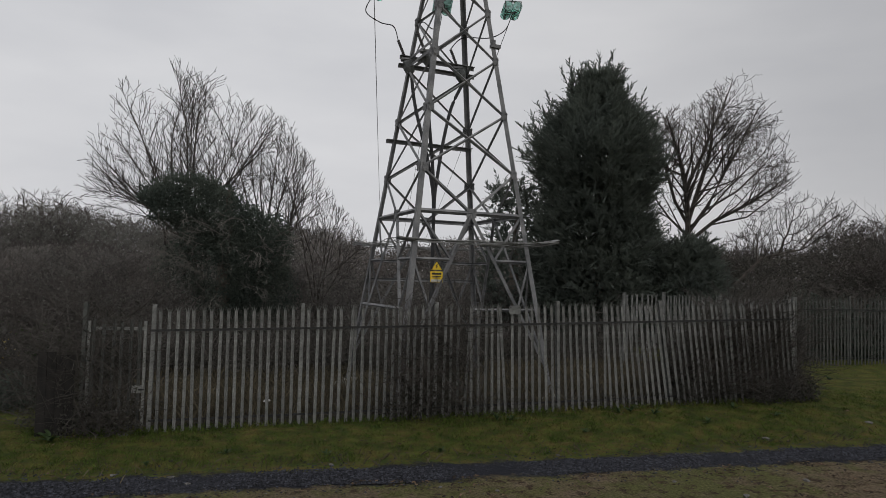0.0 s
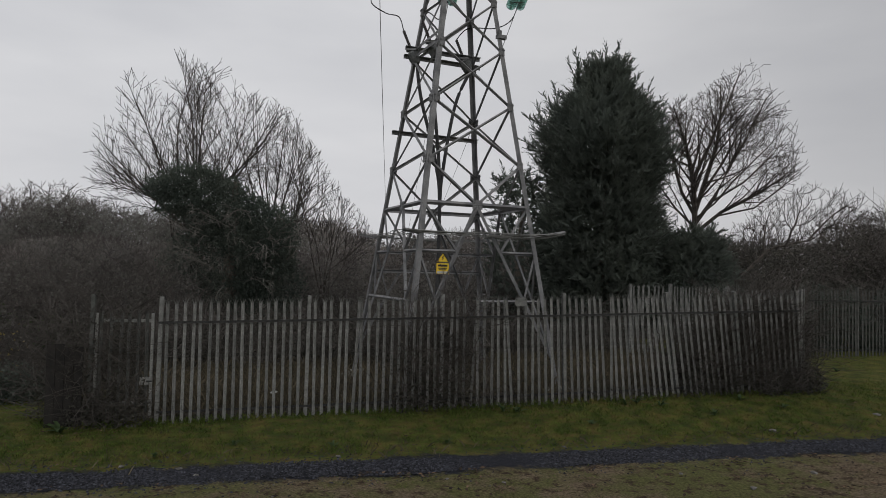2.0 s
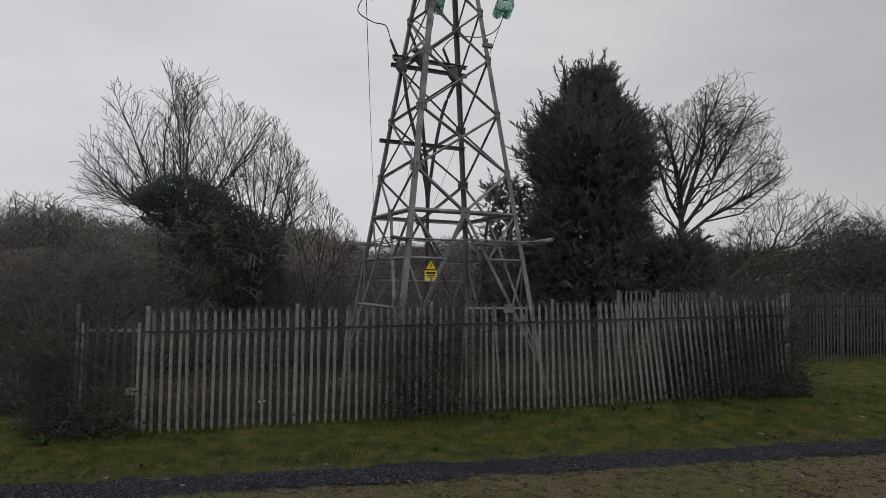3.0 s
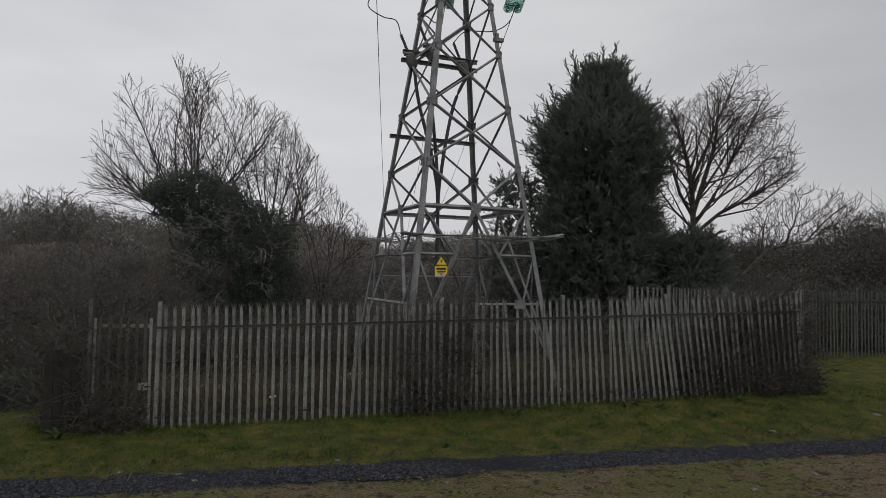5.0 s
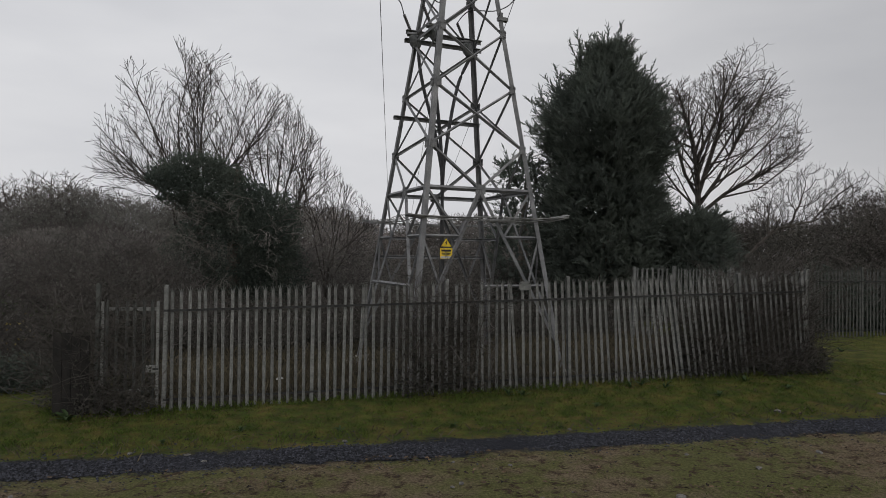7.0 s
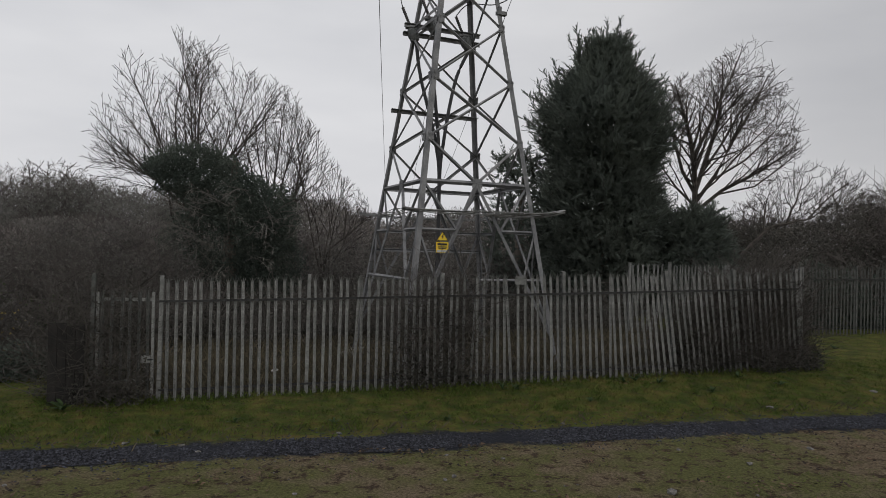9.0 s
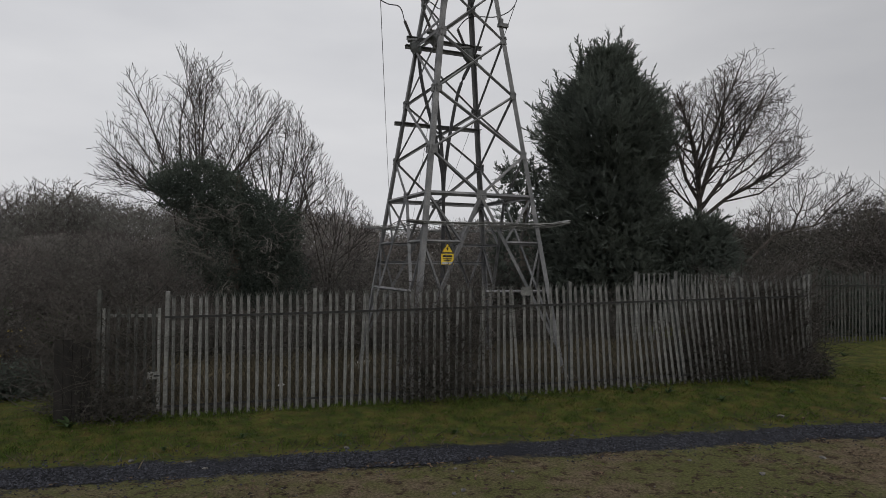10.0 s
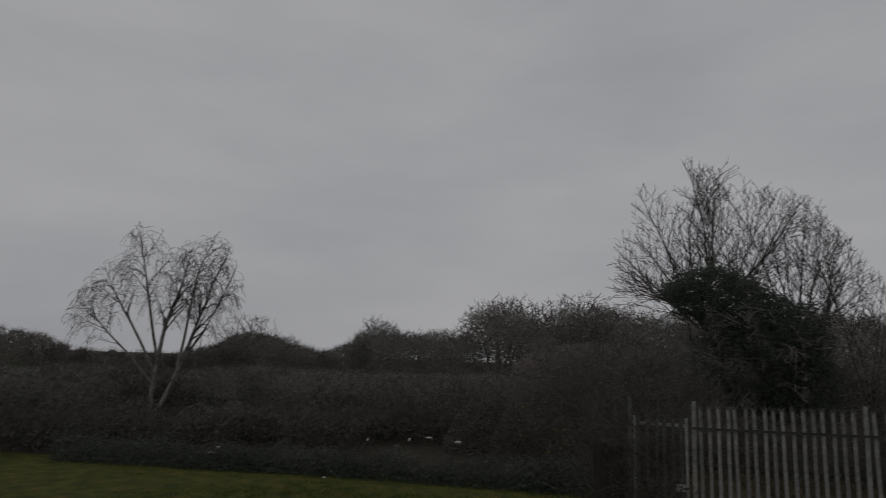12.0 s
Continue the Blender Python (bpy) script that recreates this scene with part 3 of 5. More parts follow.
def post_insulator(at):
    at = Vector(at)
    ob = empty("surge_arrester", at)
    prof = [(0, 0.07), (0.12, 0.07), (0.14, 0.12), (0.24, 0.10), (0.26, 0.06), (0.38, 0.06), (0.40, 0.13), (0.52, 0.11), (0.54, 0.07), (0.66, 0.07), (0.68, 0.17), (0.86, 0.17), (0.90, 0.14), (1.0, 0.13)]
    disc_stack("body", (0, 0, 0), (0, 0, 0.36), [(f, q * 0.78) for f, q in prof], BROWNPORC, ob)
    disc_stack("cap", (0, 0, 0.36), (0, 0, 0.40), [(0, 0.08), (1, 0.06)], GREYPAINT, ob)
    tagged(ob, "dark ribbed porcelain post insulator on tower peak", "insulator", "peak insulators")


post_insulator(PEAK1 + Vector((0, 0, 0.02)))
post_insulator(PEAK2 + Vector((0, 0, 0.02)))


# cable ends: a sloped bushing, a rounded pot, and a cable down the tower
def cable_end(at, bus):
    at = Vector(at)
    ob = empty("cable_sealing_end", at)
    lean = Vector((-0.42, -0.1, 1)).normalized()
    disc_stack("pot", lean * -0.42, lean * 0.0, [(0, 0.04), (0.12, 0.11), (0.45, 0.15), (0.8, 0.14), (1, 0.06)], GREYPAINT, ob, label="rounded grey cable pot")
    prof = []
    for k in range(10):
        prof += [(k / 10 + 0.01, 0.034), (k / 10 + 0.05, 0.044), (k / 10 + 0.08, 0.034)]
    disc_stack("bushing", (0, 0, 0), lean * 0.55, prof, BROWNPORC, ob, label="ribbed dark bushing")
    bm = bmesh.new()
    box(bm, (0, 0, 0), (0.26, 0.2, 0.05))
    part("base_plate", bm, STEEL, ob)
    down = [Vector((0, 0, 0)) - lean * 0.42]
    tail = Vector((TC.x - 0.35, TC.y + 0.15, 0)) - at
    down.append(Vector((tail.x * 0.35, tail.y * 0.3, -1.3)))
    down.append(Vector((tail.x * 0.85, tail.y * 0.85, -3.0)))
    down.append(Vector((tail.x, tail.y, -4.4)))
    down.append(Vector((tail.x + bus * 0.07, tail.y, 0.0 - at.z)))
    cable("cable", down, 0.045, CABLE, ob, "thick black power cable", 8)
    tagged(ob, "grey cable sealing end with ribbed bushing and black cable", "cable end", "cable sealing ends")
    return at + lean * 0.55


tops = [cable_end(leg_at("L", 8.72) + Vector((-0.12, -0.05, 0.0)), -1), cable_end((leg_at("F", 8.72) + leg_at("L", 8.72)) / 2 + TU * 0.08, 0), cable_end(leg_at("B", 8.72) + Vector((-0.22, -0.1, 0.0)), 1)]
for top, e in zip(tops, ends):
    s = e.copy()
    tagged(cable("jumper_lead", [s, s + Vector((-0.20, 0, -0.45)), s.lerp(top, 0.35) + Vector((-0.05, 0, -0.32)), s.lerp(top, 0.8) + Vector((0, 0, 0.12)), top], 0.014, CABLE), "slack dark jumper lead from insulator to cable end", "wire", "jumper leads")


# guard against climbing: brackets and barbed strands round the legs
def build_guard():
    g = empty("climbing_guard", (TC.x, TC.y, 3.8))
    inv = g.matrix_basis.inverted()
    rnd = random.Random(4)
    ring = {k: leg_at(k, 3.85) + (leg_at(k, 3.85) - Vector((TC.x, TC.y, 3.85))).normalized() * 0.28 for k in "FRBL"}
    tips = {"R": ring["R"] + TU * 0.62 + Vector((0, 0, 0.10)), "L": ring["L"] - TU * 0.30, "F": ring["F"] - TU * 0.30, "B": ring["B"] + TU * 0.2}
    for k in "FRBL":
        o = bar("bracket", leg_at(k, 3.80), tips[k], 0.06, parent=g)
        o.matrix_basis = inv
    order = "FRBL"
    BV, BF = [], []
    for i in range(4):
        a, b = order[i], order[(i + 1) % 4]
        pa = tips[a] if a != "R" else tips["R"]
        pb = tips[b]
        for k in range(5):
            f = k / 4
            u = leg_at(a, 3.8).lerp(pa, 0.25 + 0.75 * f)
            w = leg_at(b, 3.8).lerp(pb, 0.25 + 0.75 * f)
            pts = [u.lerp(w, j / 6) + Vector((rnd.gauss(0, 0.012), rnd.gauss(0, 0.012), rnd.gauss(0, 0.018) - 0.05 * math.sin(math.pi * j / 6))) for j in range(7)]
            o = cable("strand", pts, 0.010, FENCE, g, "barbed wire strand", 4)
            o.matrix_basis = inv
            for j in range(22):
                q = u.lerp(w, (j + 0.5) / 22) + Vector((0, 0, -0.05 * math.sin(math.pi * (j + 0.5) / 22)))
                dd = Vector((rnd.gauss(0, 1), rnd.gauss(0, 1), rnd.gauss(0, 1))).normalized() * 0.035
                tube_into(BV, BF, [q - dd, q + dd], [0.004, 0.003], 3)
    tagged(mesh_object("barb", BV, BF, FENCE, g), kind="stuff").matrix_basis = inv
    for j in range(6):
        a = leg_at("R", 3.8).lerp(tips["R"], 0.1) + Vector((0, 0, rnd.uniform(-0.05, 0.05)))
        pts = [leg_at("F", 3.72).lerp(a, 0.55), a, tips["R"] + Vector((rnd.uniform(-0.25, 0.12), rnd.uniform(-0.05, 0.05), rnd.uniform(-0.05, 0.06)))]
        o = cable("strand", pts, 0.014, FENCE, g, "barbed wire strand", 4)
        o.matrix_basis = inv
    tagged(g, "grey barbed wire climbing guard on steel brackets", "guard")


build_guard()


def build_sign():
    """Yellow triangle over a lettered plate, on the bracing."""
    c = Vector((-0.065, 15.18, 3.12))
    s = empty("warning_sign", c, 10)
    bm = bmesh.new()
    v = [bm.verts.new(p) for p in ((-0.145, 0, 0.02), (0.145, 0, 0.02), (0.0, 0, 0.25))]
    f = bm.faces.new(v)
    e = bmesh.ops.extrude_face_region(bm, geom=[f])
    bmesh.ops.translate(bm, vec=(0, 0.006, 0), verts=[q for q in e["geom"] if isinstance(q, bmesh.types.BMVert)])
    tri = part("triangle", bm, YELLOW, s, "yellow warning triangle")
    for a, b, c2, d in (((-0.145, 0.02), (0.145, 0.02), (0.122, 0.036), (-0.122, 0.036)), ((0.145, 0.02), (0.0, 0.25), (0.0, 0.226), (0.122, 0.036)), ((0.0, 0.25), (-0.145, 0.02), (-0.122, 0.036), (0.0, 0.226))):
        mesh_object("border", [(p[0], -0.004, p[1]) for p in (a, b, c2, d)] + [(p[0], -0.001, p[1]) for p in (a, b, c2, d)], [(0, 1, 2, 3), (7, 6, 5, 4), (0, 4, 5, 1), (1, 5, 6, 2), (2, 6, 7, 3), (3, 7, 4, 0)], BLACK, tri, "black border bar")
    bolt = [(0.015, 0.175), (-0.03, 0.115), (-0.004, 0.115), (-0.018, 0.055), (0.032, 0.125), (0.004, 0.125), (0.03, 0.175)]
    mesh_object("bolt_symbol", [(x, -0.004, z) for x, z in bolt] + [(x, -0.001, z) for x, z in bolt], [(0, 1, 2, 3, 4, 5, 6), (13, 12, 11, 10, 9, 8, 7)], BLACK, tri, "black lightning bolt")
    bm = bmesh.new()
    box(bm, (0, 0.003, -0.125), (0.285, 0.006, 0.25))
    plate = part("plate", bm, YELLOW, s, "yellow lettered plate")
    for z, w, h in ((-0.055, 0.22, 0.045), (-0.115, 0.20, 0.022), (-0.15, 0.17, 0.016)):
        bm = bmesh.new()
        box(bm, (0, -0.003, z), (w, 0.006, h))
        part("lettering", bm, BLACK, plate, "dark bar of lettering")
    bm = bmesh.new()
    box(bm, (0, -0.003, -0.21), (0.25, 0.006, 0.05))
    part("label_strip", bm, WHITE, plate, "pale strip")
    bm = bmesh.new()
    box(bm, (0.0, 0.03, 0.0), (0.04, 0.04, 0.5))
    part("bracket", bm, STEEL, s)
    tagged(s, "yellow electricity danger sign, triangle over plate, on tower", "sign")
    p = leg_at("F", 1.30)
    pl = empty("marker_plate", (p.x - 0.02, p.y - 0.10, 1.30))
    bm = bmesh.new()
    box(bm, (0, 0, 0), (0.11, 0.006, 0.30))
    part("plate", bm, WHITE, pl)
    for z in (0.06, -0.02, -0.08):
        bm = bmesh.new()
        box(bm, (0, -0.005, z), (0.07, 0.004, 0.03))
        part("lettering", bm, GREYPAINT, pl)
    tagged(pl, "small white marker plate fixed to tower leg", "sign")


build_sign()


# ---- trees ----
def grow(seed, stems, levels, spread=0.5, up=0.25, wob=0.12, kids=(5, 6, 5), ratio=0.55, gravity=0.0, first=0.3):
    """Branch skeletons: lists of (points, radii, depth). stems: (start, direction, length, radius)."""
    rnd = random.Random(seed)
    out = []
    todo = [(Vector(p), Vector(d).normalized(), ln, r, 0) for p, d, ln, r in stems]
    while todo:
        p, d, ln, r, dep = todo.pop()
        n = max(3, min(9, int(ln / 0.35)))
        pts, rad = [p.copy()], [r]
        cur, dr = p.copy(), d.copy()
        tip = max(0.004, r * 0.22)
        for i in range(n):
            w = Vector((rnd.gauss(0, 1), rnd.gauss(0, 1), rnd.gauss(0, 0.7))) * wob
            dr = (dr + w + Vector((0, 0, up * 0.25 - gravity * (0.3 + i / n)))).normalized()
            cur = cur + dr * (ln / n)
            pts.append(cur.copy())
            rad.append(r + (tip - r) * (i + 1) / n)
        out.append((pts, rad, dep))
        if dep < levels:
            c = kids[min(dep, len(kids) - 1)]
            c = max(1, int(c * rnd.uniform(0.75, 1.25)))
            for k in range(c):
                f = rnd.uniform(first, 1.0)
                i = min(n - 1, int(f * n))
                q = pts[i].lerp(pts[i + 1], min(1.0, f * n - i))
                ax = (pts[i + 1] - pts[i]).normalized()
                side = ax.cross(Vector((rnd.gauss(0, 1), rnd.gauss(0, 1), rnd.gauss(0, 1)))).normalized()
                nd = (ax * (1 - spread * rnd.uniform(0.6, 1.2)) + side * spread * rnd.uniform(0.7, 1.3) + Vector((0, 0, up))).normalized()
                todo.append((q, nd, ln * ratio * rnd.uniform(0.7, 1.25) * (1.15 - 0.4 * f), max(0.005, rad[i] * 0.55), dep + 1))
    return out


def leaves_into(rnd, centres, size, V, F):
    for c in centres:
        a = Vector((rnd.gauss(0, 1), rnd.gauss(0, 1), rnd.gauss(0, 1))).normalized()
        b = a.cross(Vector((rnd.gauss(0, 1), rnd.gauss(0, 1), rnd.gauss(0, 1)))).normalized()
        s = size * rnd.uniform(0.6, 1.4)
        i = len(V)
        V += [tuple(c - a * s), tuple(c + a * s), tuple(c + b * s * 1.2)]
        F.append((i, i + 1, i + 2))


def crown_tree(seed, at, stems, upper, lower, depth, count, label, twig_mat, step=0.24, kill=0.36, tip=0.0095, lift=0.12, buds=0.5, power=0.44, holes=0.0):
    """A bare tree that grows from its stems into the room of its crown. upper, lower: (x, height) of the crown; depth: half its thickness."""
    rnd = random.Random(seed)
    rng = np.random.default_rng(seed)
    tree = empty("tree", (*at, ground_z(*at) - 0.1))
    x0, x1 = upper[0][0], upper[-1][0]
    goal = []
    while len(goal) < count:
        x = rnd.uniform(x0, x1)
        hi, lo = ramp(x, upper) * (1.0 + 0.04 * noise.noise((x * 0.9, seed, 0)) + 0.05 * noise.noise((x * 2.3, seed, 4))), ramp(x, lower)
        z = lo + (hi - lo) * rnd.random()
        e = 2 * (x - x0) / (x1 - x0) - 1
        f = 2 * (z - lo) / max(0.1, hi - lo) - 1
        y = rnd.uniform(-1, 1) * depth * math.sqrt(max(0.08, 1 - 0.6 * e * e - 0.35 * f * f))
        if noise.noise((x * 0.55, y * 0.55, z * 0.55 + seed)) > -0.5 + holes:
            goal.append((x, y, z))
    goal = np.array(goal)
    P, up, path = [], [], {}
    for pts in stems:
        last = -1
        for a, b in zip(pts, pts[1:]):
            a, b = Vector(a), Vector(b)
            n = max(1, int((b - a).length / step))
            for i in range(n):
                if i == 0 and last < 0:
                    near = [k for k, q in enumerate(P) if (Vector(q) - a).length < step * 0.9]
                    if near:
                        last = near[0]
                        continue
                q = a.lerp(b, (i + 1) / n if last >= 0 else 0.0)
                P.append(np.array(q) + (rng.normal(0, 0.018, 3) if last >= 0 else 0))
                up.append(last)
                last = len(P) - 1
    best = np.full(len(goal), 1e9)
    who = np.zeros(len(goal), int)
    alive = np.ones(len(goal), bool)

    def look_near(first):
        for k in range(first, len(P)):
            d = np.linalg.norm(goal - P[k], axis=1)
            m = d < best
            best[m] = d[m]
            who[m] = k

    look_near(0)
    used = {}
    for turn in range(110):
        alive &= best > kill
        if not alive.any():
            break
        first = len(P)
        for k in np.unique(who[alive]):
            used[k] = used.get(k, 0) + 1
            if used[k] > 3:
                alive[who == k] = False
                continue
            v = goal[alive & (who == k)] - P[k]
            d = (v / np.linalg.norm(v, axis=1)[:, None]).sum(axis=0)
            d = d / max(1e-6, np.linalg.norm(d))
            if up[k] >= 0:
                g = P[k] - P[up[k]]
                d = d + 0.55 * g / max(1e-6, np.linalg.norm(g))
            d = d + rng.normal(0, 0.12, 3)
            d[2] += lift
            P.append(P[k] + d / np.linalg.norm(d) * step)
            up.append(int(k))
        look_near(first)
    n = len(P)
    kids = [[] for _ in range(n)]
    for k in range(n):
        if up[k] >= 0:
            kids[up[k]].append(k)
    tips = [0] * n
    for k in range(n - 1, -1, -1):
        tips[k] = tips[k] + 1 if not kids[k] else tips[k]
        if up[k] >= 0:
            tips[up[k]] += tips[k]
    rad = [tip * max(1, t) ** power for t in tips]
    TV, TF, CV, CF = [], [], [], []
    todo = [k for k in range(n) if up[k] < 0]
    while todo:
        k = todo.pop()
        line = ([up[k]] if up[k] >= 0 else []) + [k]
        while kids[line[-1]]:
            c = sorted(kids[line[-1]], key=lambda j: -tips[j])
            todo += c[1:]
            line.append(c[0])
        pts = [Vector(P[j]) for j in line]
        rs = [rad[j] for j in line]
        rs[0] = min(rs[0], rs[1] * 1.15)
        d = (pts[-1] - pts[-2]).normalized()
        for i in range(2):
            d = (d + Vector((rnd.gauss(0, 0.2), rnd.gauss(0, 0.2), 0.45))).normalized()
            pts.append(pts[-1] + d * rnd.uniform(0.10, 0.24))
            rs.append(tip * 0.85)
        if rs[0] > 0.035:
            tube_into(TV, TF, pts, rs, 6)
        else:
            tube_into(CV, CF, pts, rs, 3)
        for i in range(1, len(pts) - 1):
            if rs[i] < tip * 2.6 and rnd.random() < buds:
                ax = (pts[i + 1] - pts[i]).normalized()
                side = ax.cross(Vector((rnd.gauss(0, 1), rnd.gauss(0, 1), rnd.gauss(0, 1)))).normalized()
                d = (ax + side * 0.9 + Vector((0, 0, 0.25))).normalized()
                e = pts[i] + d * rnd.uniform(0.15, 0.42)
                tube_into(CV, CF, [pts[i], e, e + (d + Vector((0, 0, 0.5))).normalized() * rnd.uniform(0.08, 0.2)], [tip, tip * 0.9, tip * 0.8], 3)
    mesh_object("trunk", TV, TF, BARK_DARK, tree)
    mesh_object("crown", CV, CF, twig_mat, tree)
    return tagged(tree, label, "tree")


BARK_DARK = material("dark_wet_bark", (0.05, 0.044, 0.038), (0.10, 0.088, 0.076), 5)


def shoot_tree(name, seed, at, stems, upper, lower, depth, label, bark, twig, yaw=0.0, first=0.25, rate=(2.3, 2.1, 1.7), reach=(2.0, 0.85, 0.34), angle=0.70, lift=0.026, wob=0.05, tip=0.009, levels=3, hang=0.0):
    """A bare tree of long shoots that rise from its stems and end at the rim of the crown.
    stems: (points, radius), the last stretch of which grows on; upper, lower: (x, height) of the crown; depth: half its thickness."""
    rnd = random.Random(seed)
    tree = empty(name, (*at, ground_z(*at) - 0.1), yaw)
    x0, x1 = upper[0][0], upper[-1][0]
    TV, TF, CV, CF = [], [], [], []

    def within(p):
        if not x0 < p.x < x1:
            return False
        top = ramp(p.x, upper) * (1 + 0.05 * noise.noise((p.x * 1.3, p.y, seed))) - 0.3
        e = (p.x - (x0 + x1) / 2) / ((x1 - x0) / 2)
        return ramp(p.x, lower) < p.z < top and abs(p.y) < depth * math.sqrt(max(0.15, 1 - 0.7 * e * e))

    def shoot(pts, d, ln, r, dep):
        seg = 0.42 if dep == 0 else 0.26 if dep == 1 else 0.16
        start = len(pts) - 1
        n = max(2, int(ln / seg))
        for i in range(n):
            d = d + Vector((rnd.gauss(0, wob), rnd.gauss(0, wob), rnd.gauss(0, wob) + lift))
            if hang and dep >= 2:
                d.z -= hang * (0.5 + i / n)
            d.normalize()
            q = pts[-1] + d * seg
            if not within(q) and (dep <= 1 or rnd.random() < 0.85):
                break
            pts.append(q)
        if len(pts) < 2:
            return
        m = len(pts) - 1
        rs = [max(tip, r * (1 - 0.85 * i / m)) for i in range(m + 1)]
        if r > 0.04:
            tube_into(TV, TF, pts, rs, 6)
        else:
            tube_into(CV, CF, pts, rs, 3)
        if dep >= levels:
            return
        long = sum((b - a).length for a, b in zip(pts, pts[1:]))
        count = int(long * rate[dep] * rnd.uniform(0.8, 1.2))
        for k in range(count):
            f = first + (0.98 - first) * (k + rnd.random()) / count
            i = min(m - 1, int(f * m))
            q = pts[i].lerp(pts[i + 1], f * m - i)
            ax = (pts[i + 1] - pts[i]).normalized()
            side = ax.cross(Vector((rnd.gauss(0, 1), rnd.gauss(0, 1), rnd.gauss(0, 1)))).normalized()
            a = angle * rnd.uniform(0.6, 1.35)
            nd = (ax * math.cos(a) + side * math.sin(a) + Vector((0, 0, 0.12))).normalized()
            shoot([q], nd, reach[dep] * rnd.uniform(0.5, 1.4) * (1.25 - 0.6 * f), max(tip, rs[i] * 0.5), dep + 1)

    for pts, r in stems:
        pts = [Vector(p) for p in pts]
        shoot(pts, (pts[-1] - pts[-2]).normalized(), 14.0, r, 0)
    mesh_object("trunk", TV, TF, bark, tree)
    mesh_object("crown", CV, CF, twig, tree)
    return tagged(tree, label, "tree")


def fan(seed, foot, fork, degrees, radius, spread=0.35):
    """Stems that part from one foot and lean out by the given angles from upright."""
    rnd = random.Random(seed)
    out = []
    for k, a in enumerate(degrees):
        w = radians(a)
        y = rnd.uniform(-1, 1) * spread
        f = Vector(fork) + Vector((0.35 * math.sin(w), y * 0.6, rnd.uniform(-0.8, 0.8)))
        out.append(([Vector(foot) + Vector((0.1 * k - 0.05 * len(degrees), y * 0.3, 0)), f, f + Vector((math.sin(w), y, math.cos(w))) * 0.5], radius * rnd.uniform(0.75, 1.15)))
    return out


# bare multi-stemmed trees behind the fence: fans of long upright shoots
LEFT_TOP = ((-6.1, 7.4), (-5.8, 8.9), (-5.2, 10.6), (-4.4, 11.5), (-2.9, 12.1), (-1.5, 12.5), (0.2, 12.3), (0.7, 11.4), (1.5, 11.2), (2.6, 11.0), (3.3, 9.9), (4.3, 8.7), (4.9, 7.2), (5.8, 6.5), (6.4, 5.6), (6.8, 4.6))
shoot_tree("tree", 21, (-10.2, 31.0), fan(1, (-1.4, 0, 0), (-1.5, 0, 4.6), (-62, -50, -41, -33, -26, -19, -12, -6, 0, 6, 12, 19, 27, 36), 0.07) + fan(2, (-2.0, 0, 0), (-2.4, 0, 5.4), (-82, -72, -60), 0.035),
           LEFT_TOP, ((-7.0, 6.0), (-5.0, 5.4), (-3.0, 3.0), (6.8, 2.5)), 3.4, "tall bare tree with a broad fan of fine upright shoots", BARK_DARK, TWIG)
shoot_tree("tree", 22, (-10.2, 31.6), fan(3, (1.9, 0, 0), (1.9, 0, 3.6), (-34, -24, -15, -8, -2, 4, 10, 17, 25, 34, 44), 0.055), LEFT_TOP, ((-7.0, 2.5), (6.8, 2.5)), 3.2,
           "bare tree with slender upright stems beside the fan-shaped tree", BARK_DARK, TWIG)
shoot_tree("tree", 23, (-10.2, 32.2), fan(4, (4.3, 0, 0), (4.3, 0, 2.4), (-16, -4, 8, 20, 33, 48), 0.045), LEFT_TOP, ((-7.0, 1.5), (6.8, 1.5)), 3.0,
           "low bare sapling clump with fine drooping twigs", BARK_DARK, TWIG, rate=(2.6, 2.6, 2.4))
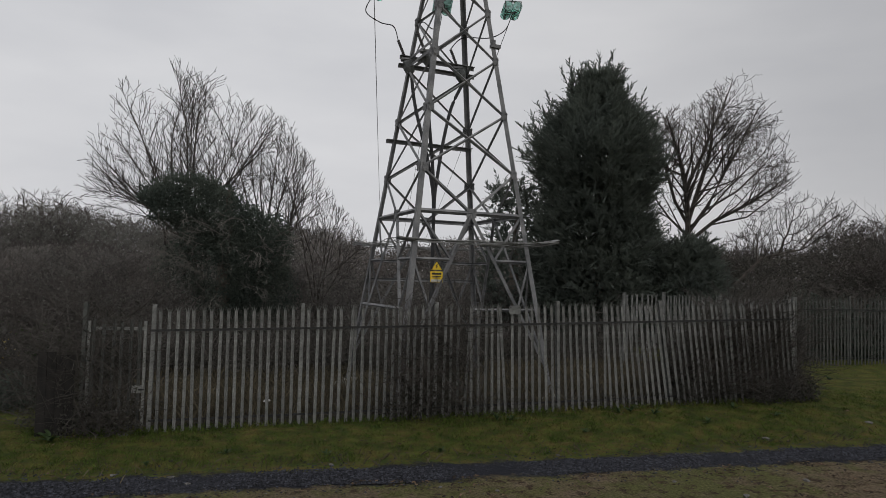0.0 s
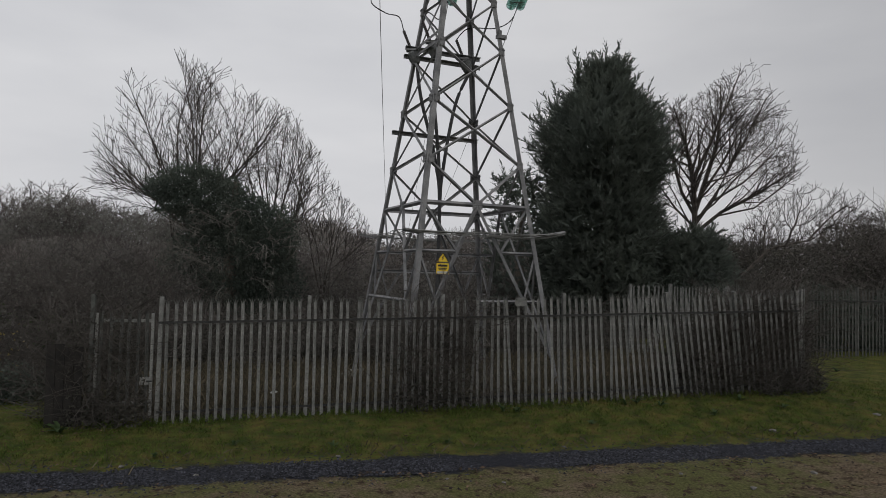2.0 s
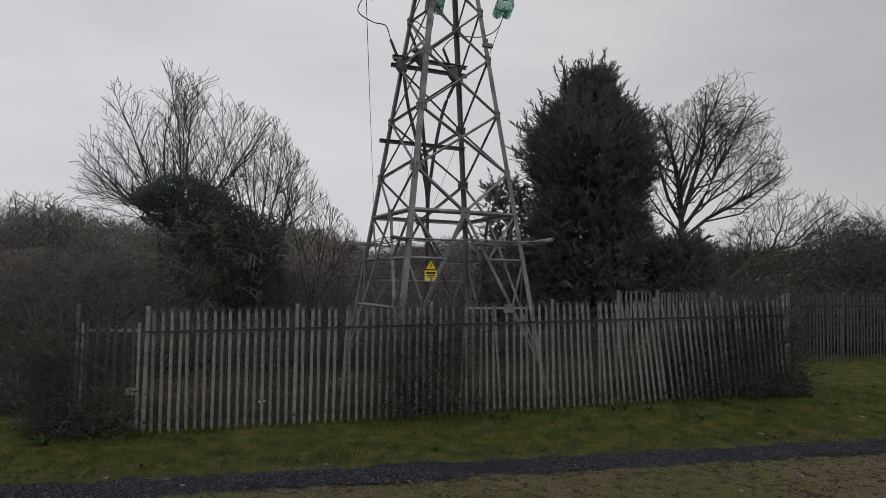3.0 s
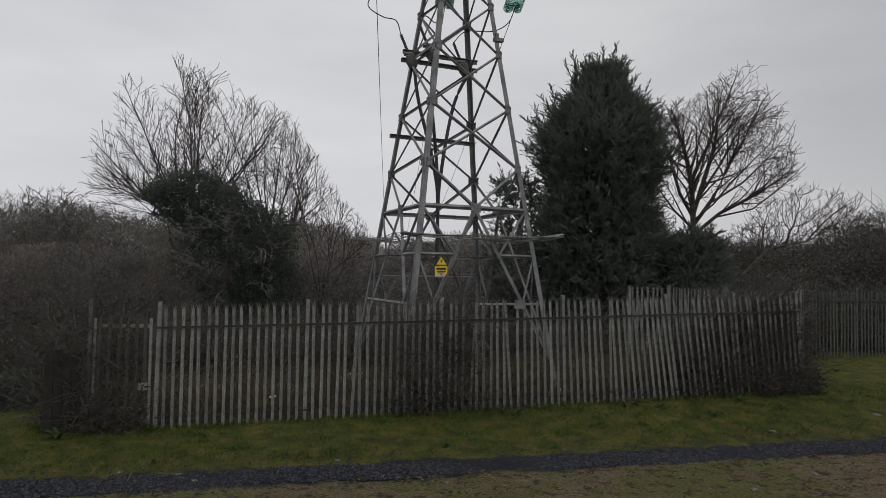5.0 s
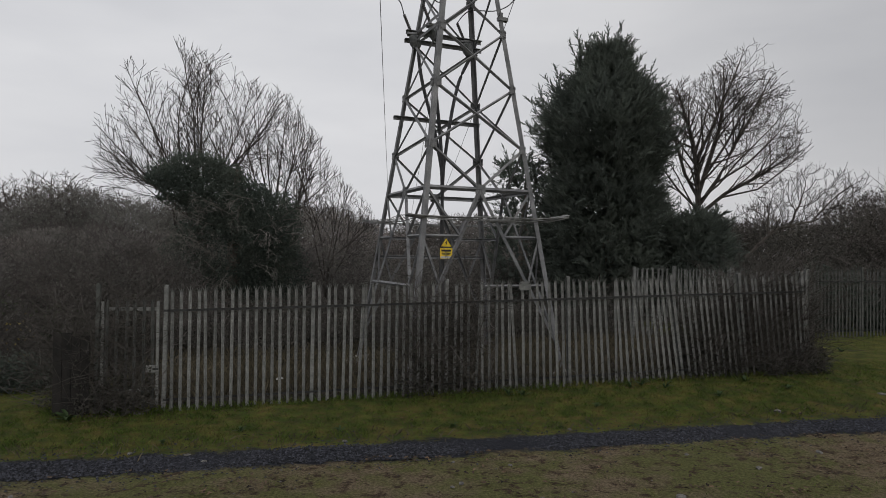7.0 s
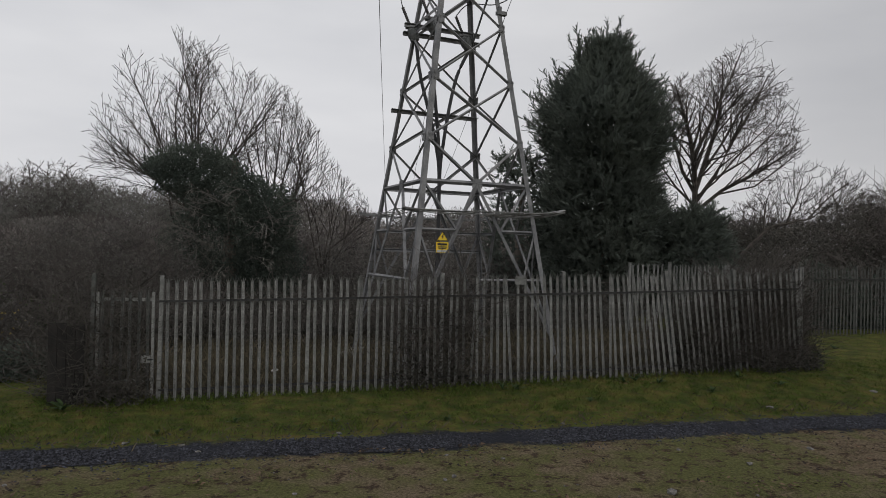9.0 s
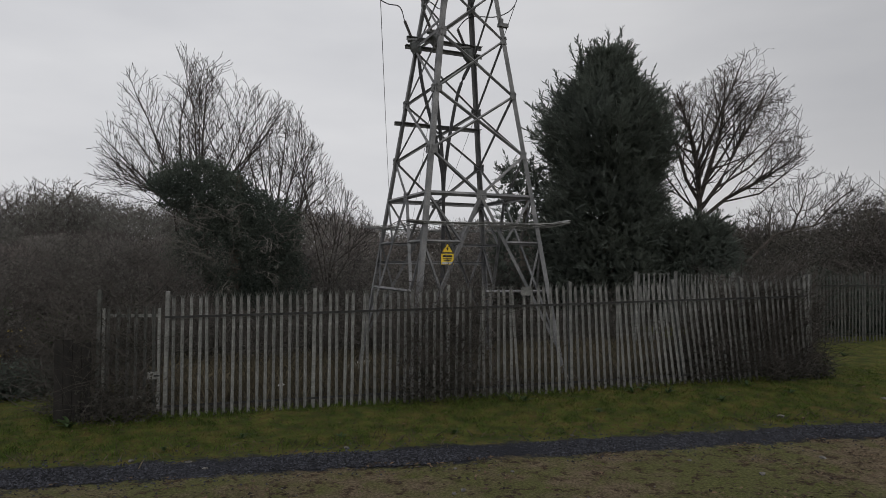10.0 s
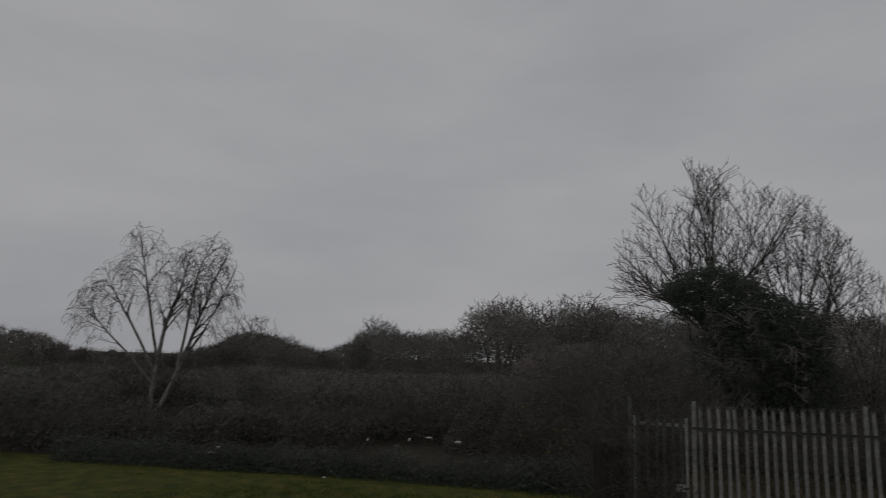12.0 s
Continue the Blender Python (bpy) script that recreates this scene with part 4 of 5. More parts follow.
# bare spreading tree beside the conifer
shoot_tree("tree", 33, (12.6, 34.0), [([(0, 0, 0), (0.05, 0, 3.5), (0.0, 0, 6.2), (-0.1, 0, 7.6), (-0.25, 0.1, 8.6)], 0.16), ([(0.0, 0, 5.9), (0.5, 0.1, 7.4), (1.0, 0.1, 9.0)], 0.12), ([(0.05, 0, 5.4), (1.1, 0.2, 6.8), (1.9, 0.3, 8.4)], 0.11),
                                      ([(0.05, 0, 4.9), (1.3, -0.2, 6.0), (2.6, -0.3, 6.7)], 0.10), ([(0.0, 0, 5.8), (-0.6, 0.2, 7.0), (-1.0, 0.2, 8.4)], 0.09), ([(0.0, 0, 6.3), (-0.2, -0.5, 7.8), (0.3, -0.8, 9.0)], 0.09), ([(0.3, 0.05, 6.8), (1.6, 0.5, 8.6), (2.4, 0.7, 10.0)], 0.07), ([(1.0, 0.1, 6.6), (2.6, 0.2, 7.6), (3.6, 0.2, 8.6)], 0.06), ([(1.1, -0.2, 5.8), (2.8, -0.5, 6.2), (3.8, -0.6, 7.0)], 0.05), ([(0.0, 0, 5.2), (-0.9, 0.1, 6.1), (-1.5, 0.1, 6.9)], 0.07), ([(0.0, 0, 6.0), (-0.5, -0.4, 7.2), (-1.2, -0.6, 8.0)], 0.055), ([(0.0, 0, 6.9), (0.5, 0.6, 7.8), (0.8, 0.9, 8.6)], 0.055), ([(0.0, 0, 5.6), (0.8, -0.6, 6.4), (1.5, -0.9, 7.4)], 0.05), ([(0.0, 0, 5.0), (-0.7, -0.4, 5.9), (-1.2, -0.5, 6.8)], 0.045), ([(-0.1, 0, 7.4), (-0.8, 0.4, 8.6), (-1.3, 0.5, 9.6)], 0.045)],
           ((-2.0, 10.4), (-1.4, 12.1), (0.0, 12.3), (1.7, 13.6), (3.1, 13.0), (4.3, 12.0), (4.8, 10.8), (5.1, 9.0)), ((-2.0, 6.0), (0.0, 6.2), (2.0, 6.0), (3.4, 6.0), (4.3, 6.8), (5.1, 8.4)), 2.6,
           "bare spreading deciduous tree with tangled dark twigs", BARK_DARK, TWIG_RED, angle=0.95, wob=0.08, lift=0.018, rate=(3.0, 3.0, 2.8), reach=(2.2, 1.1, 0.45), tip=0.0095, first=0.08)
crown_tree(34, (13.6, 31.5), [[(0, 0, 0), (0.2, 0, 2.6), (1.6, 0, 4.1), (3.4, 0.1, 4.5)], [(1.3, 0, 3.9), (1.5, 0.2, 5.0)], [(2.4, 0, 4.2), (2.7, -0.1, 5.2)]], ((0.4, 4.8), (1.8, 6.3), (3.4, 6.9), (5.0, 6.7), (5.7, 6.6)),
           ((0.4, 3.8), (2.0, 4.2), (3.6, 4.5), (5.7, 5.8)), 1.2, 1100, "low leaning bare tree with upswept twigs", TWIG, lift=0.2, step=0.2, kill=0.25, tip=0.009)


def conifer(seed, at, right, left, label, plumes, fronds, leaders=()):
    """Cypress clothed in feathery fronds. right, left: (height, radius) of its two sides."""
    rnd = random.Random(seed)
    tree = empty("conifer_tree", (*at, ground_z(*at)))
    h = right[-1][0]
    V, F = [], []
    tube_into(V, F, [Vector((0, 0, -0.1)), Vector((0, 0, h * 0.5)), Vector((0.1, 0, h * 0.9))], [0.35, 0.2, 0.03], 8)
    mesh_object("trunk", V, F, BARK, tree)
    V, F, LV, LF = [], [], [], []

    def rim(z, w):
        k = 0.5 + 0.5 * math.cos(w)
        lump = 1 + 0.16 * noise.noise((math.cos(w) * 2.2, math.sin(w) * 2.2, z * 0.55 + seed)) + 0.10 * noise.noise((math.cos(w) * 6, math.sin(w) * 6, z * 1.5))
        return (ramp(z, right) * k + ramp(z, left) * (1 - k)) * lump

    def frond(p, d, ln, n=11):
        side = d.cross(Vector((rnd.gauss(0, 0.5), rnd.gauss(0, 0.5), 1))).normalized()
        bend = Vector((rnd.gauss(0, 0.05), rnd.gauss(0, 0.05), rnd.gauss(0.02, 0.05)))
        c = p.copy()
        for k in range(n):
            f = (k + 0.5) / n
            d = (d + bend).normalized()
            c = c + d * (ln / n)
            w = ln * 0.36 * (1 - 0.72 * f) * rnd.uniform(0.5, 1.3)
            for s in (-1, 1):
                e = c + side * (s * w * 0.62) + d * (w * 0.85) + Vector((0, 0, rnd.gauss(0, 0.2) * w))
                j = len(V)
                V.extend([tuple(c - d * 0.028), tuple(c + d * 0.030), tuple(e)])
                F.append((j, j + 1, j + 2))

    def plume(p0, p1, n):
        mid = p0.lerp(p1, 0.5) - Vector((0, 0, 0.06))
        tube_into(LV, LF, [p0, mid, p1], [0.022, 0.014, 0.005], 3)
        ax = (p1 - p0).normalized()
        for k in range(n):
            g = (k + rnd.random()) / n
            c = p0.lerp(mid, g * 2) if g < 0.5 else mid.lerp(p1, g * 2 - 1)
            d = (ax + Vector((rnd.gauss(0, 0.45), rnd.gauss(0, 0.45), rnd.gauss(0.12, 0.35)))).normalized()
            frond(c, d, rnd.uniform(0.22, 0.5) * (1.2 - 0.5 * g), 8)

    for _ in range(fronds):
        z, w = h * rnd.random() ** 0.9 * 0.985, rnd.uniform(0, 2 * math.pi)
        out = Vector((math.cos(w), math.sin(w), 0))
        p = Vector((0, 0, z)) + out * (rim(z, w) * rnd.uniform(0.74, 0.97))
        d = (out * rnd.uniform(0.5, 1.0) + Vector((rnd.gauss(0, 0.4), rnd.gauss(0, 0.4), -0.12 + 0.62 * (z / h) + rnd.gauss(0, 0.3)))).normalized()
        frond(p, d, rnd.uniform(0.35, 0.75))
    for _ in range(plumes):
        z, w = h * (0.12 + 0.85 * rnd.random() ** 0.8), rnd.uniform(0, 2 * math.pi)
        out = Vector((math.cos(w), math.sin(w), 0))
        R = rim(z, w)
        p0 = Vector((0, 0, max(0.3, z - 0.25 * R))) + out * R * 0.62
        p1 = Vector((0, 0, z)) + out * (R + rnd.uniform(0.05, 0.75)) + Vector((0, 0, rnd.uniform(0.1, 0.6) * (0.3 + z / h)))
        plume(p0, p1, 26)
    for x, y, z, lean in leaders:
        plume(Vector((x - lean * 1.6, y, z - 2.2)), Vector((x, y, z)), 40)
        plume(Vector((x - lean * 1.2, y, z - 1.8)), Vector((x + lean * 0.5 - 0.25, y, z - 0.5)), 26)
        plume(Vector((x - lean * 1.2, y, z - 1.8)), Vector((x + lean * 0.5 + 0.25, y, z - 0.7)), 26)
    for _ in range(fronds * 2):
        z, w = h * rnd.random() * 0.95, rnd.uniform(0, 2 * math.pi)
        q = rim(z, w) * rnd.uniform(0.45, 0.85)
        leaves_into(rnd, [Vector((math.cos(w) * q, math.sin(w) * q, z))], 0.16, V, F)
    mesh_object("limb", LV, LF, TWIG, tree)
    mesh_object("crown", V, F, CYPRESS, tree)
    return tagged(tree, label, "tree")


conifer(5, (7.2, 30.5), ((0, 3.3), (2.2, 3.2), (4.4, 2.7), (6.2, 2.3), (7.4, 2.7), (9.0, 2.55), (9.9, 2.0), (10.7, 1.2), (11.5, 0.6), (12.3, 0.2)), ((0, 3.1), (4.0, 3.1), (5.6, 2.9), (6.7, 2.5), (7.6, 2.9), (8.3, 3.3), (9.0, 3.1), (9.9, 2.3), (10.7, 1.4), (11.5, 0.8), (12.3, 0.3)),
        "tall dark green cypress conifer behind the fence", 420, 8200, ((-1.5, -0.2, 12.9, -0.2), (0.0, 0.2, 13.35, 0.0), (0.5, -0.3, 13.3, 0.15), (1.1, 0.1, 12.6, 0.3), (2.0, -0.2, 11.5, 0.45), (-1.0, -0.5, 12.6, -0.1), (-2.5, -0.2, 11.3, -0.4), (-3.2, 0.1, 10.4, -0.5), (2.5, 0.3, 10.3, 0.4), (-0.6, 0.5, 12.9, -0.1)))
conifer(6, (3.6, 32.5), ((0, 1.4), (3, 1.7), (5, 1.7), (6.6, 1.4), (7.6, 0.3)), ((0, 1.2), (3, 1.5), (5, 1.4), (6.6, 1.3), (7.6, 0.5)), "smaller dark cypress beside the tall conifer", 46, 420, ((-1.0, 0, 8.0, -0.5), (0.3, 0, 7.9, -0.3)))
conifer(7, (11.0, 29.5), ((0, 1.7), (2, 1.8), (3.4, 1.4), (4.6, 0.3)), ((0, 1.7), (2, 1.8), (3.4, 1.4), (4.6, 0.3)), "low dark evergreen at the foot of the cypress", 40, 1500)


def thicket(name, seed, spots, mat_twig, mat_leaf, label, leaf=0.05, twigs=40, leaves=60, category="bush", kind="", min_r=0.005, shell=0.0):
    """A tangled bush: arching canes and leaves within ellipsoids (x, y, rx, ry, h)."""
    rnd = random.Random(seed)
    ob = empty(name, (spots[0][0], spots[0][1], ground_z(spots[0][0], spots[0][1])))
    inv = ob.matrix_basis.inverted()
    V, F, LV, LF = [], [], [], []
    for x, y, rx, ry, h in spots:
        for _ in range(twigs):
            w, q = rnd.uniform(0, 6.283), math.sqrt(rnd.random())
            px, py = x + rx * q * math.cos(w), y + ry * q * math.sin(w)
            g = ground_z(px, py)
            top = h * math.sqrt(max(0.05, 1 - q * q * 0.85)) * rnd.uniform(0.75, 1.12)
            p = Vector((px, py, g + rnd.random() ** 0.8 * top * 0.85))
            d = Vector((rnd.gauss(0, 1), rnd.gauss(0, 1), rnd.uniform(0.0, 1.6))).normalized()
            ln = rnd.uniform(0.2, 0.5) * h
            pts = [p]
            for i in range(3):
                d = (d + Vector((rnd.gauss(0, 0.28), rnd.gauss(0, 0.28), rnd.gauss(0, 0.22)))).normalized()
                e = pts[-1] + d * ln / 3
                e.z = max(g + 0.02, min(e.z, g + top * 1.1))
                pts.append(e)
            r = min_r * rnd.uniform(0.9, 1.8)
            tube_into(V, F, pts, [r, r * 0.85, r * 0.65, r * 0.4], 3)
        cs = []
        for _ in range(leaves):
            w, q = rnd.uniform(0, 6.283), math.sqrt(rnd.random())
            px, py = x + rx * q * math.cos(w), y + ry * q * math.sin(w)
            lim = h * math.sqrt(max(0.03, 1 - q * q)) * (0.8 + 0.5 * noise.noise((px * 0.9, py * 0.9, seed)))
            cs.append(Vector((px, py, ground_z(px, py) + max(shell, rnd.random()) * lim)))
        leaves_into(rnd, cs, leaf, LV, LF)
    if V:
        tagged(mesh_object("cane", V, F, mat_twig, ob), kind="stuff").matrix_basis = inv
    if LV:
        tagged(mesh_object("foliage", LV, LF, mat_leaf, ob), kind="stuff").matrix_basis = inv
    return tagged(ob, label, category, kind=kind)


# ivy-covered trunk
def ivy_mass(seed, at, blobs, label):
    rnd = random.Random(seed)
    ob = empty("ivy_tree", (*at, ground_z(*at)))
    V, F = [], []
    tube_into(V, F, [Vector((0, 0, -0.1)), Vector((0.2, 0, 3)), Vector((0.3, 0.1, 6.5))], [0.35, 0.3, 0.15], 8)
    mesh_object("trunk", V, F, BARK, ob)
    V, F = [], []
    for cx, cy, cz, rx, ry, rz, n in blobs:
        cs = []
        for _ in range(n):
            v = Vector((rnd.gauss(0, 1), rnd.gauss(0, 1), rnd.gauss(0, 1))).normalized()
            k = 1 + 0.34 * noise.noise((v.x * 1.8 + cx, v.y * 1.8 + cz, v.z * 1.8 + seed)) + 0.2 * noise.noise((v.x * 5, v.y * 5 + cx, v.z * 5))
            k *= rnd.uniform(0.72, 1.05)
            cs.append(Vector((cx + v.x * rx * k, cy + v.y * ry * k, max(0.05, cz + v.z * rz * k))))
        leaves_into(rnd, cs, 0.050, V, F)
    mesh_object("ivy_leaf", V, F, IVY, ob)
    st = []
    for i in range(42):
        w = rnd.uniform(-2.9, -0.2)
        z = rnd.uniform(1.8, 5.2)
        st.append((Vector((0.7 + 2.3 * math.cos(w), 1.6 * math.sin(w), z)), (math.cos(w) * 0.8, math.sin(w) * 0.7, rnd.uniform(-0.2, 0.6)), rnd.uniform(0.8, 2.0), 0.022))
    V, F = [], []
    for pts, rad, dep in grow(seed + 1, st, 2, spread=0.6, up=-0.05, wob=0.2, kids=(5, 4), ratio=0.5, gravity=0.16):
        tube_into(V, F, pts, [max(r, 0.007) for r in rad], 3)
    mesh_object("dead_stem", V, F, DEADTWIG, ob, "pale dead twigs")
    return tagged(ob, label, "tree")


DEADTWIG = material("pale_dead_twigs", (0.12, 0.112, 0.10), (0.19, 0.176, 0.158), 2, bump=0)
ivy_mass(4, (-9.3, 28.2), ((-1.5, 0, 5.95, 1.6, 1.6, 1.25, 11000), (-2.5, 0, 6.15, 1.0, 0.9, 0.55, 3500), (-0.2, 0, 5.2, 1.5, 1.6, 1.6, 10000), (1.2, 0, 4.3, 1.7, 1.7, 1.6, 10000), (0.1, 0, 3.0, 2.7, 1.9, 2.1, 15000), (1.8, 0.2, 2.6, 1.5, 1.4, 2.3, 9000), (0.0, 0, 1.2, 2.7, 1.8, 1.6, 9000)),
         "dense dark green ivy smothering a stunted tree trunk")

# near scrub mounds
thicket("bramble_mound", 40, ((-12.8, 24.0, 2.6, 2.2, 4.3), (-15.6, 24.5, 2.6, 2.2, 3.6), (-10.6, 24.6, 2.0, 2.0, 3.2)), TWIG_RED, SCRUB, "large brown leafless bramble mound behind the fence", leaf=0.045, twigs=900, leaves=14000, min_r=0.006, shell=0.2)
thicket("shrub", 41, ((-17.5, 20.0, 2.4, 2.0, 2.6), (-14.5, 18.2, 1.8, 1.5, 2.3), (-11.6, 16.6, 1.5, 1.3, 2.2)), TWIG, SCRUB, "dull mixed shrubs with a few yellowing leaves", leaf=0.04, twigs=700, leaves=5000, min_r=0.006)
thicket("shrub", 42, ((-10.9, 15.4, 0.8, 0.6, 2.2), (-9.7, 14.9, 0.6, 0.5, 2.0)), TWIG, YLEAF, "thin shrub holding yellowing leaves", leaf=0.04, twigs=160, leaves=70, min_r=0.006)
spots = []
rnd1 = random.Random(8)
for i in range(64):
    x = -7 + 40 * (i + rnd1.random()) / 64
    y = rnd1.uniform(31, 42) if x < 11 else rnd1.uniform(28.5, 40)
    spots.append((x, y, rnd1.uniform(1.4, 2.6), rnd1.uniform(1.2, 2.2), rnd1.uniform(2.6, 4.4) + (0.9 if x > 12 else 0.0)))
dull = [q for q in spots if q[0] > 8.5]
spots = [q for q in spots if q[0] <= 8.5]
thicket("scrub", 10, dull, TWIG_RED, BRAMBLE_LEAF, "dark tangled scrub behind the far fence", leaf=0.065, twigs=60, leaves=4600, kind="stuff", min_r=0.007, shell=0.2)
thicket("scrub", 9, spots, TWIG_RED, SCRUB, "tangled brown winter scrub and brambles", leaf=0.060, twigs=60, leaves=4200, kind="stuff", min_r=0.007, shell=0.2)
thicket("evergreen_shrub", 43, ((11.6, 27.5, 1.8, 1.4, 2.9), (13.5, 27.0, 1.4, 1.2, 2.2), (9.9, 28.0, 1.4, 1.2, 3.2)), TWIG, IVY, "dark evergreen shrub at the conifer foot", leaf=0.06, twigs=120, leaves=6000)

# wooded skyline
SKYLINE = ((-60, 8.0), (-40, 8.6), (-33.3, 8.8), (-31.7, 9.6), (-30.3, 8.5), (-28.8, 6.7), (-25.4, 7.3), (-21, 7.2), (-10, 7.5), (-2.5, 7.6), (0, 8.0), (3, 7.0), (5.2, 5.6), (6.7, 7.3), (9.1, 8.4), (12, 9.0), (24.2, 8.9), (28.2, 10.0), (30.4, 9.6), (32, 9.1), (33.3, 8.4),
           (34.2, 6.8), (36.2, 9.4), (38.6, 9.4), (40, 6.9), (42.9, 6.3), (45.8, 5.9), (47.7, 7.1), (49.6, 5.6), (51.8, 3.8), (55, 4.5), (57.4, 6.1), (58.7, 5.8), (60, 4.5), (64, 3.2), (70, 3.0), (73, 4.4), (75, 5.0), (95, 5.5), (125, 6.0))
woods = []
rnd2 = random.Random(14)
for i in range(5):
    a = radians(-44 + i * 19)
    wide, tall = rnd2.uniform(2.4, 3.2), rnd2.uniform(7.4, 8.6)
    st = [[(0.2 * k, 0, 0), (0.7 * k, 0.4 * math.sin(i + 3 * k), 2.8), (1.1 * k, 0.6 * math.sin(i + 3 * k), 4.4)] for k in (-1, 0, 1)]
    t = crown_tree(100 + i, (-70 * math.sin(a), 70 * math.cos(a)), st, ((-wide, tall * 0.72), (-wide * 0.6, tall * 0.93), (0, tall), (wide * 0.65, tall * 0.92), (wide, tall * 0.7)), ((-wide, 4.0), (0, 2.6), (wide, 4.0)), wide * 0.9, 1300,
                   "bare woodland tree on the skyline", TWIG_RED, step=0.32, kill=0.38, tip=0.014, lift=0.08, buds=0.5)
    tagged(t, group="woodland trees")
    t_top = max(v.co.z for c in t.children for v in c.data.vertices)
    woods.append((t, t_top + t.children[0].matrix_basis.translation.z))
for i in range(40):
    deg = -48 + 150 * (i + rnd2.random()) / 40
    w = radians(deg)
    r = rnd2.uniform(62, 80)
    x, y = -r * math.sin(w), r * math.cos(w)
    t, tall = woods[i % 5]
    s = ((ramp(deg, SKYLINE) - 2.95) * r / 75 + 2.95) / tall * rnd2.uniform(0.95, 1.08)
    c = copy_thing(t, pose(x, y, ground_z(x, y) - 0.2, 0, 0, rnd2.uniform(0, 360)))
    c.scale = (s * 1.1, s * 1.1, s)
for deg, h, r in ((37.3, 9.9, 75), (33.0, 9.2, 72), (47.8, 7.2, 76), (58.4, 6.8, 78), (36.0, 9.5, 78), (31.2, 9.9, 70), (29.5, 9.4, 74), (-30.5, 9.2, 75), (-34, 9.0, 72), (8.0, 7.3, 74)):
    w = radians(deg)
    x, y = -r * math.sin(w), r * math.cos(w)
    t, tall = woods[int(deg * 7) % 5]
    s = ((h - 2.95) * r / 75 + 2.95) / tall * 1.12
    c = copy_thing(t, pose(x, y, ground_z(x, y) - 0.2, 0, 0, deg * 31))
    c.scale = (s * 1.15, s * 1.15, s)


def wood_mass(seed, lo, hi, near, far, mat, label, count, low=1.0, leaf=0.085, per=2100, sky=True, tall=2.4):
    """A belt of close-set domed crowns between two bearings, thick down to the ground, with a fringe of twigs."""
    rnd = random.Random(seed)
    ob = empty("woodland", (0, (near + far) / 2, 0))
    inv = ob.matrix_basis.inverted()
    V, F, TV, TF = [], [], [], []
    for i in range(count):
        deg = lo + (hi - lo) * (i + rnd.random()) / count
        w, r = radians(deg), rnd.uniform(near, far)
        x, y = -r * math.sin(w), r * math.cos(w)
        h = ((ramp(deg, SKYLINE) - 2.95) * r / 75 + 2.95 if sky else tall) * low * rnd.uniform(0.82, 0.97) * (1 + 0.10 * noise.noise((deg * 0.5, seed, 2)))
        rx = rnd.uniform(0.26, 0.42) * h if sky else rnd.uniform(1.2, 2.4)
        rz = rnd.uniform(0.22, 0.34) * h
        cs = []
        for _ in range(per):
            a, q = rnd.uniform(0, 6.283), math.sqrt(rnd.random())
            px, py = x + rx * q * math.cos(a), y + rx * q * math.sin(a)
            lump = 0.30 * rz * noise.noise((px * 0.9, py * 0.9, seed)) + 0.25 * rz * noise.noise((px * 2.1, py * 2.1, seed))
            top = h - rz + rz * math.sqrt(max(0.0, 1 - q * q)) + lump
            deep = rnd.random() ** 1.6
            cs.append(Vector((px, py, max(0.1, top * (1 - deep)))))
            if deep < 0.02 and rnd.random() < 0.6:
                d = Vector((math.cos(a) * q, math.sin(a) * q, 0.9)).normalized()
                p = cs[-1]
                e = p + (d + Vector((rnd.gauss(0, 0.3), rnd.gauss(0, 0.3), 0))) * rnd.uniform(0.2, 0.5)
                tube_into(TV, TF, [p, e], [0.014, 0.008], 3)
        leaves_into(rnd, cs, leaf, V, F)
    tagged(mesh_object("foliage", V, F, mat, ob), kind="stuff").matrix_basis = inv
    tagged(mesh_object("twig", TV, TF, TWIG_RED, ob), kind="stuff").matrix_basis = inv
    tagged(ob, label, "woods", kind="stuff")


wood_mass(51, -18, 20, 55, 74, WOODS, "dense hazy brown winter woodland", 70)
wood_mass(57, -46, -16, 55, 74, BRAMBLE_LEAF, "dark evergreen woodland beyond the far fence", 55)
wood_mass(52, 16, 62, 55, 74, DARKWOODS, "dense dark woodland edge with ivy-clad crowns", 90)
wood_mass(53, 58, 100, 58, 76, WOODS, "low dark woodland far off", 60)
wood_mass(54, -17, 36, 40, 52, WOODS, "brown leafless thicket before the woods", 62, low=0.66)
wood_mass(55, 22, 84, 31, 46, DARKWOODS, "dark overgrown scrub beyond the low hedge", 80, leaf=0.075, per=1100, sky=False)
wood_mass(56, 30, 84, 22.5, 32, BRAMBLE_LEAF, "low dark brambles behind the hedge", 70, leaf=0.06, per=900, sky=False, tall=0.9)


# ---- hedge, birch and shrubs at the field edge ----
HEDGE = [(-8.6, 14.5), (-9.9, 13.75), (-11.8, 12.75), (-13.8, 11.6), (-15.4, 10.65), (-16.9, 9.7), (-18.8, 8.4), (-20.9, 6.9)]
spots = []
for (ax, ay), (bx, by) in zip(HEDGE, HEDGE[1:]):
    for k in range(4):
        f = k / 4
        spots.append((ax + (bx - ax) * f , ay + (by - ay) * f - 0.1, 0.62, 0.55, 0.86))
thicket("low_hedge", 61, spots, BRAMBLE, IVY, "low dark hedge along the grass edge", leaf=0.035, twigs=70, leaves=900, category="hedge", min_r=0.006)
rnd3 = random.Random(31)
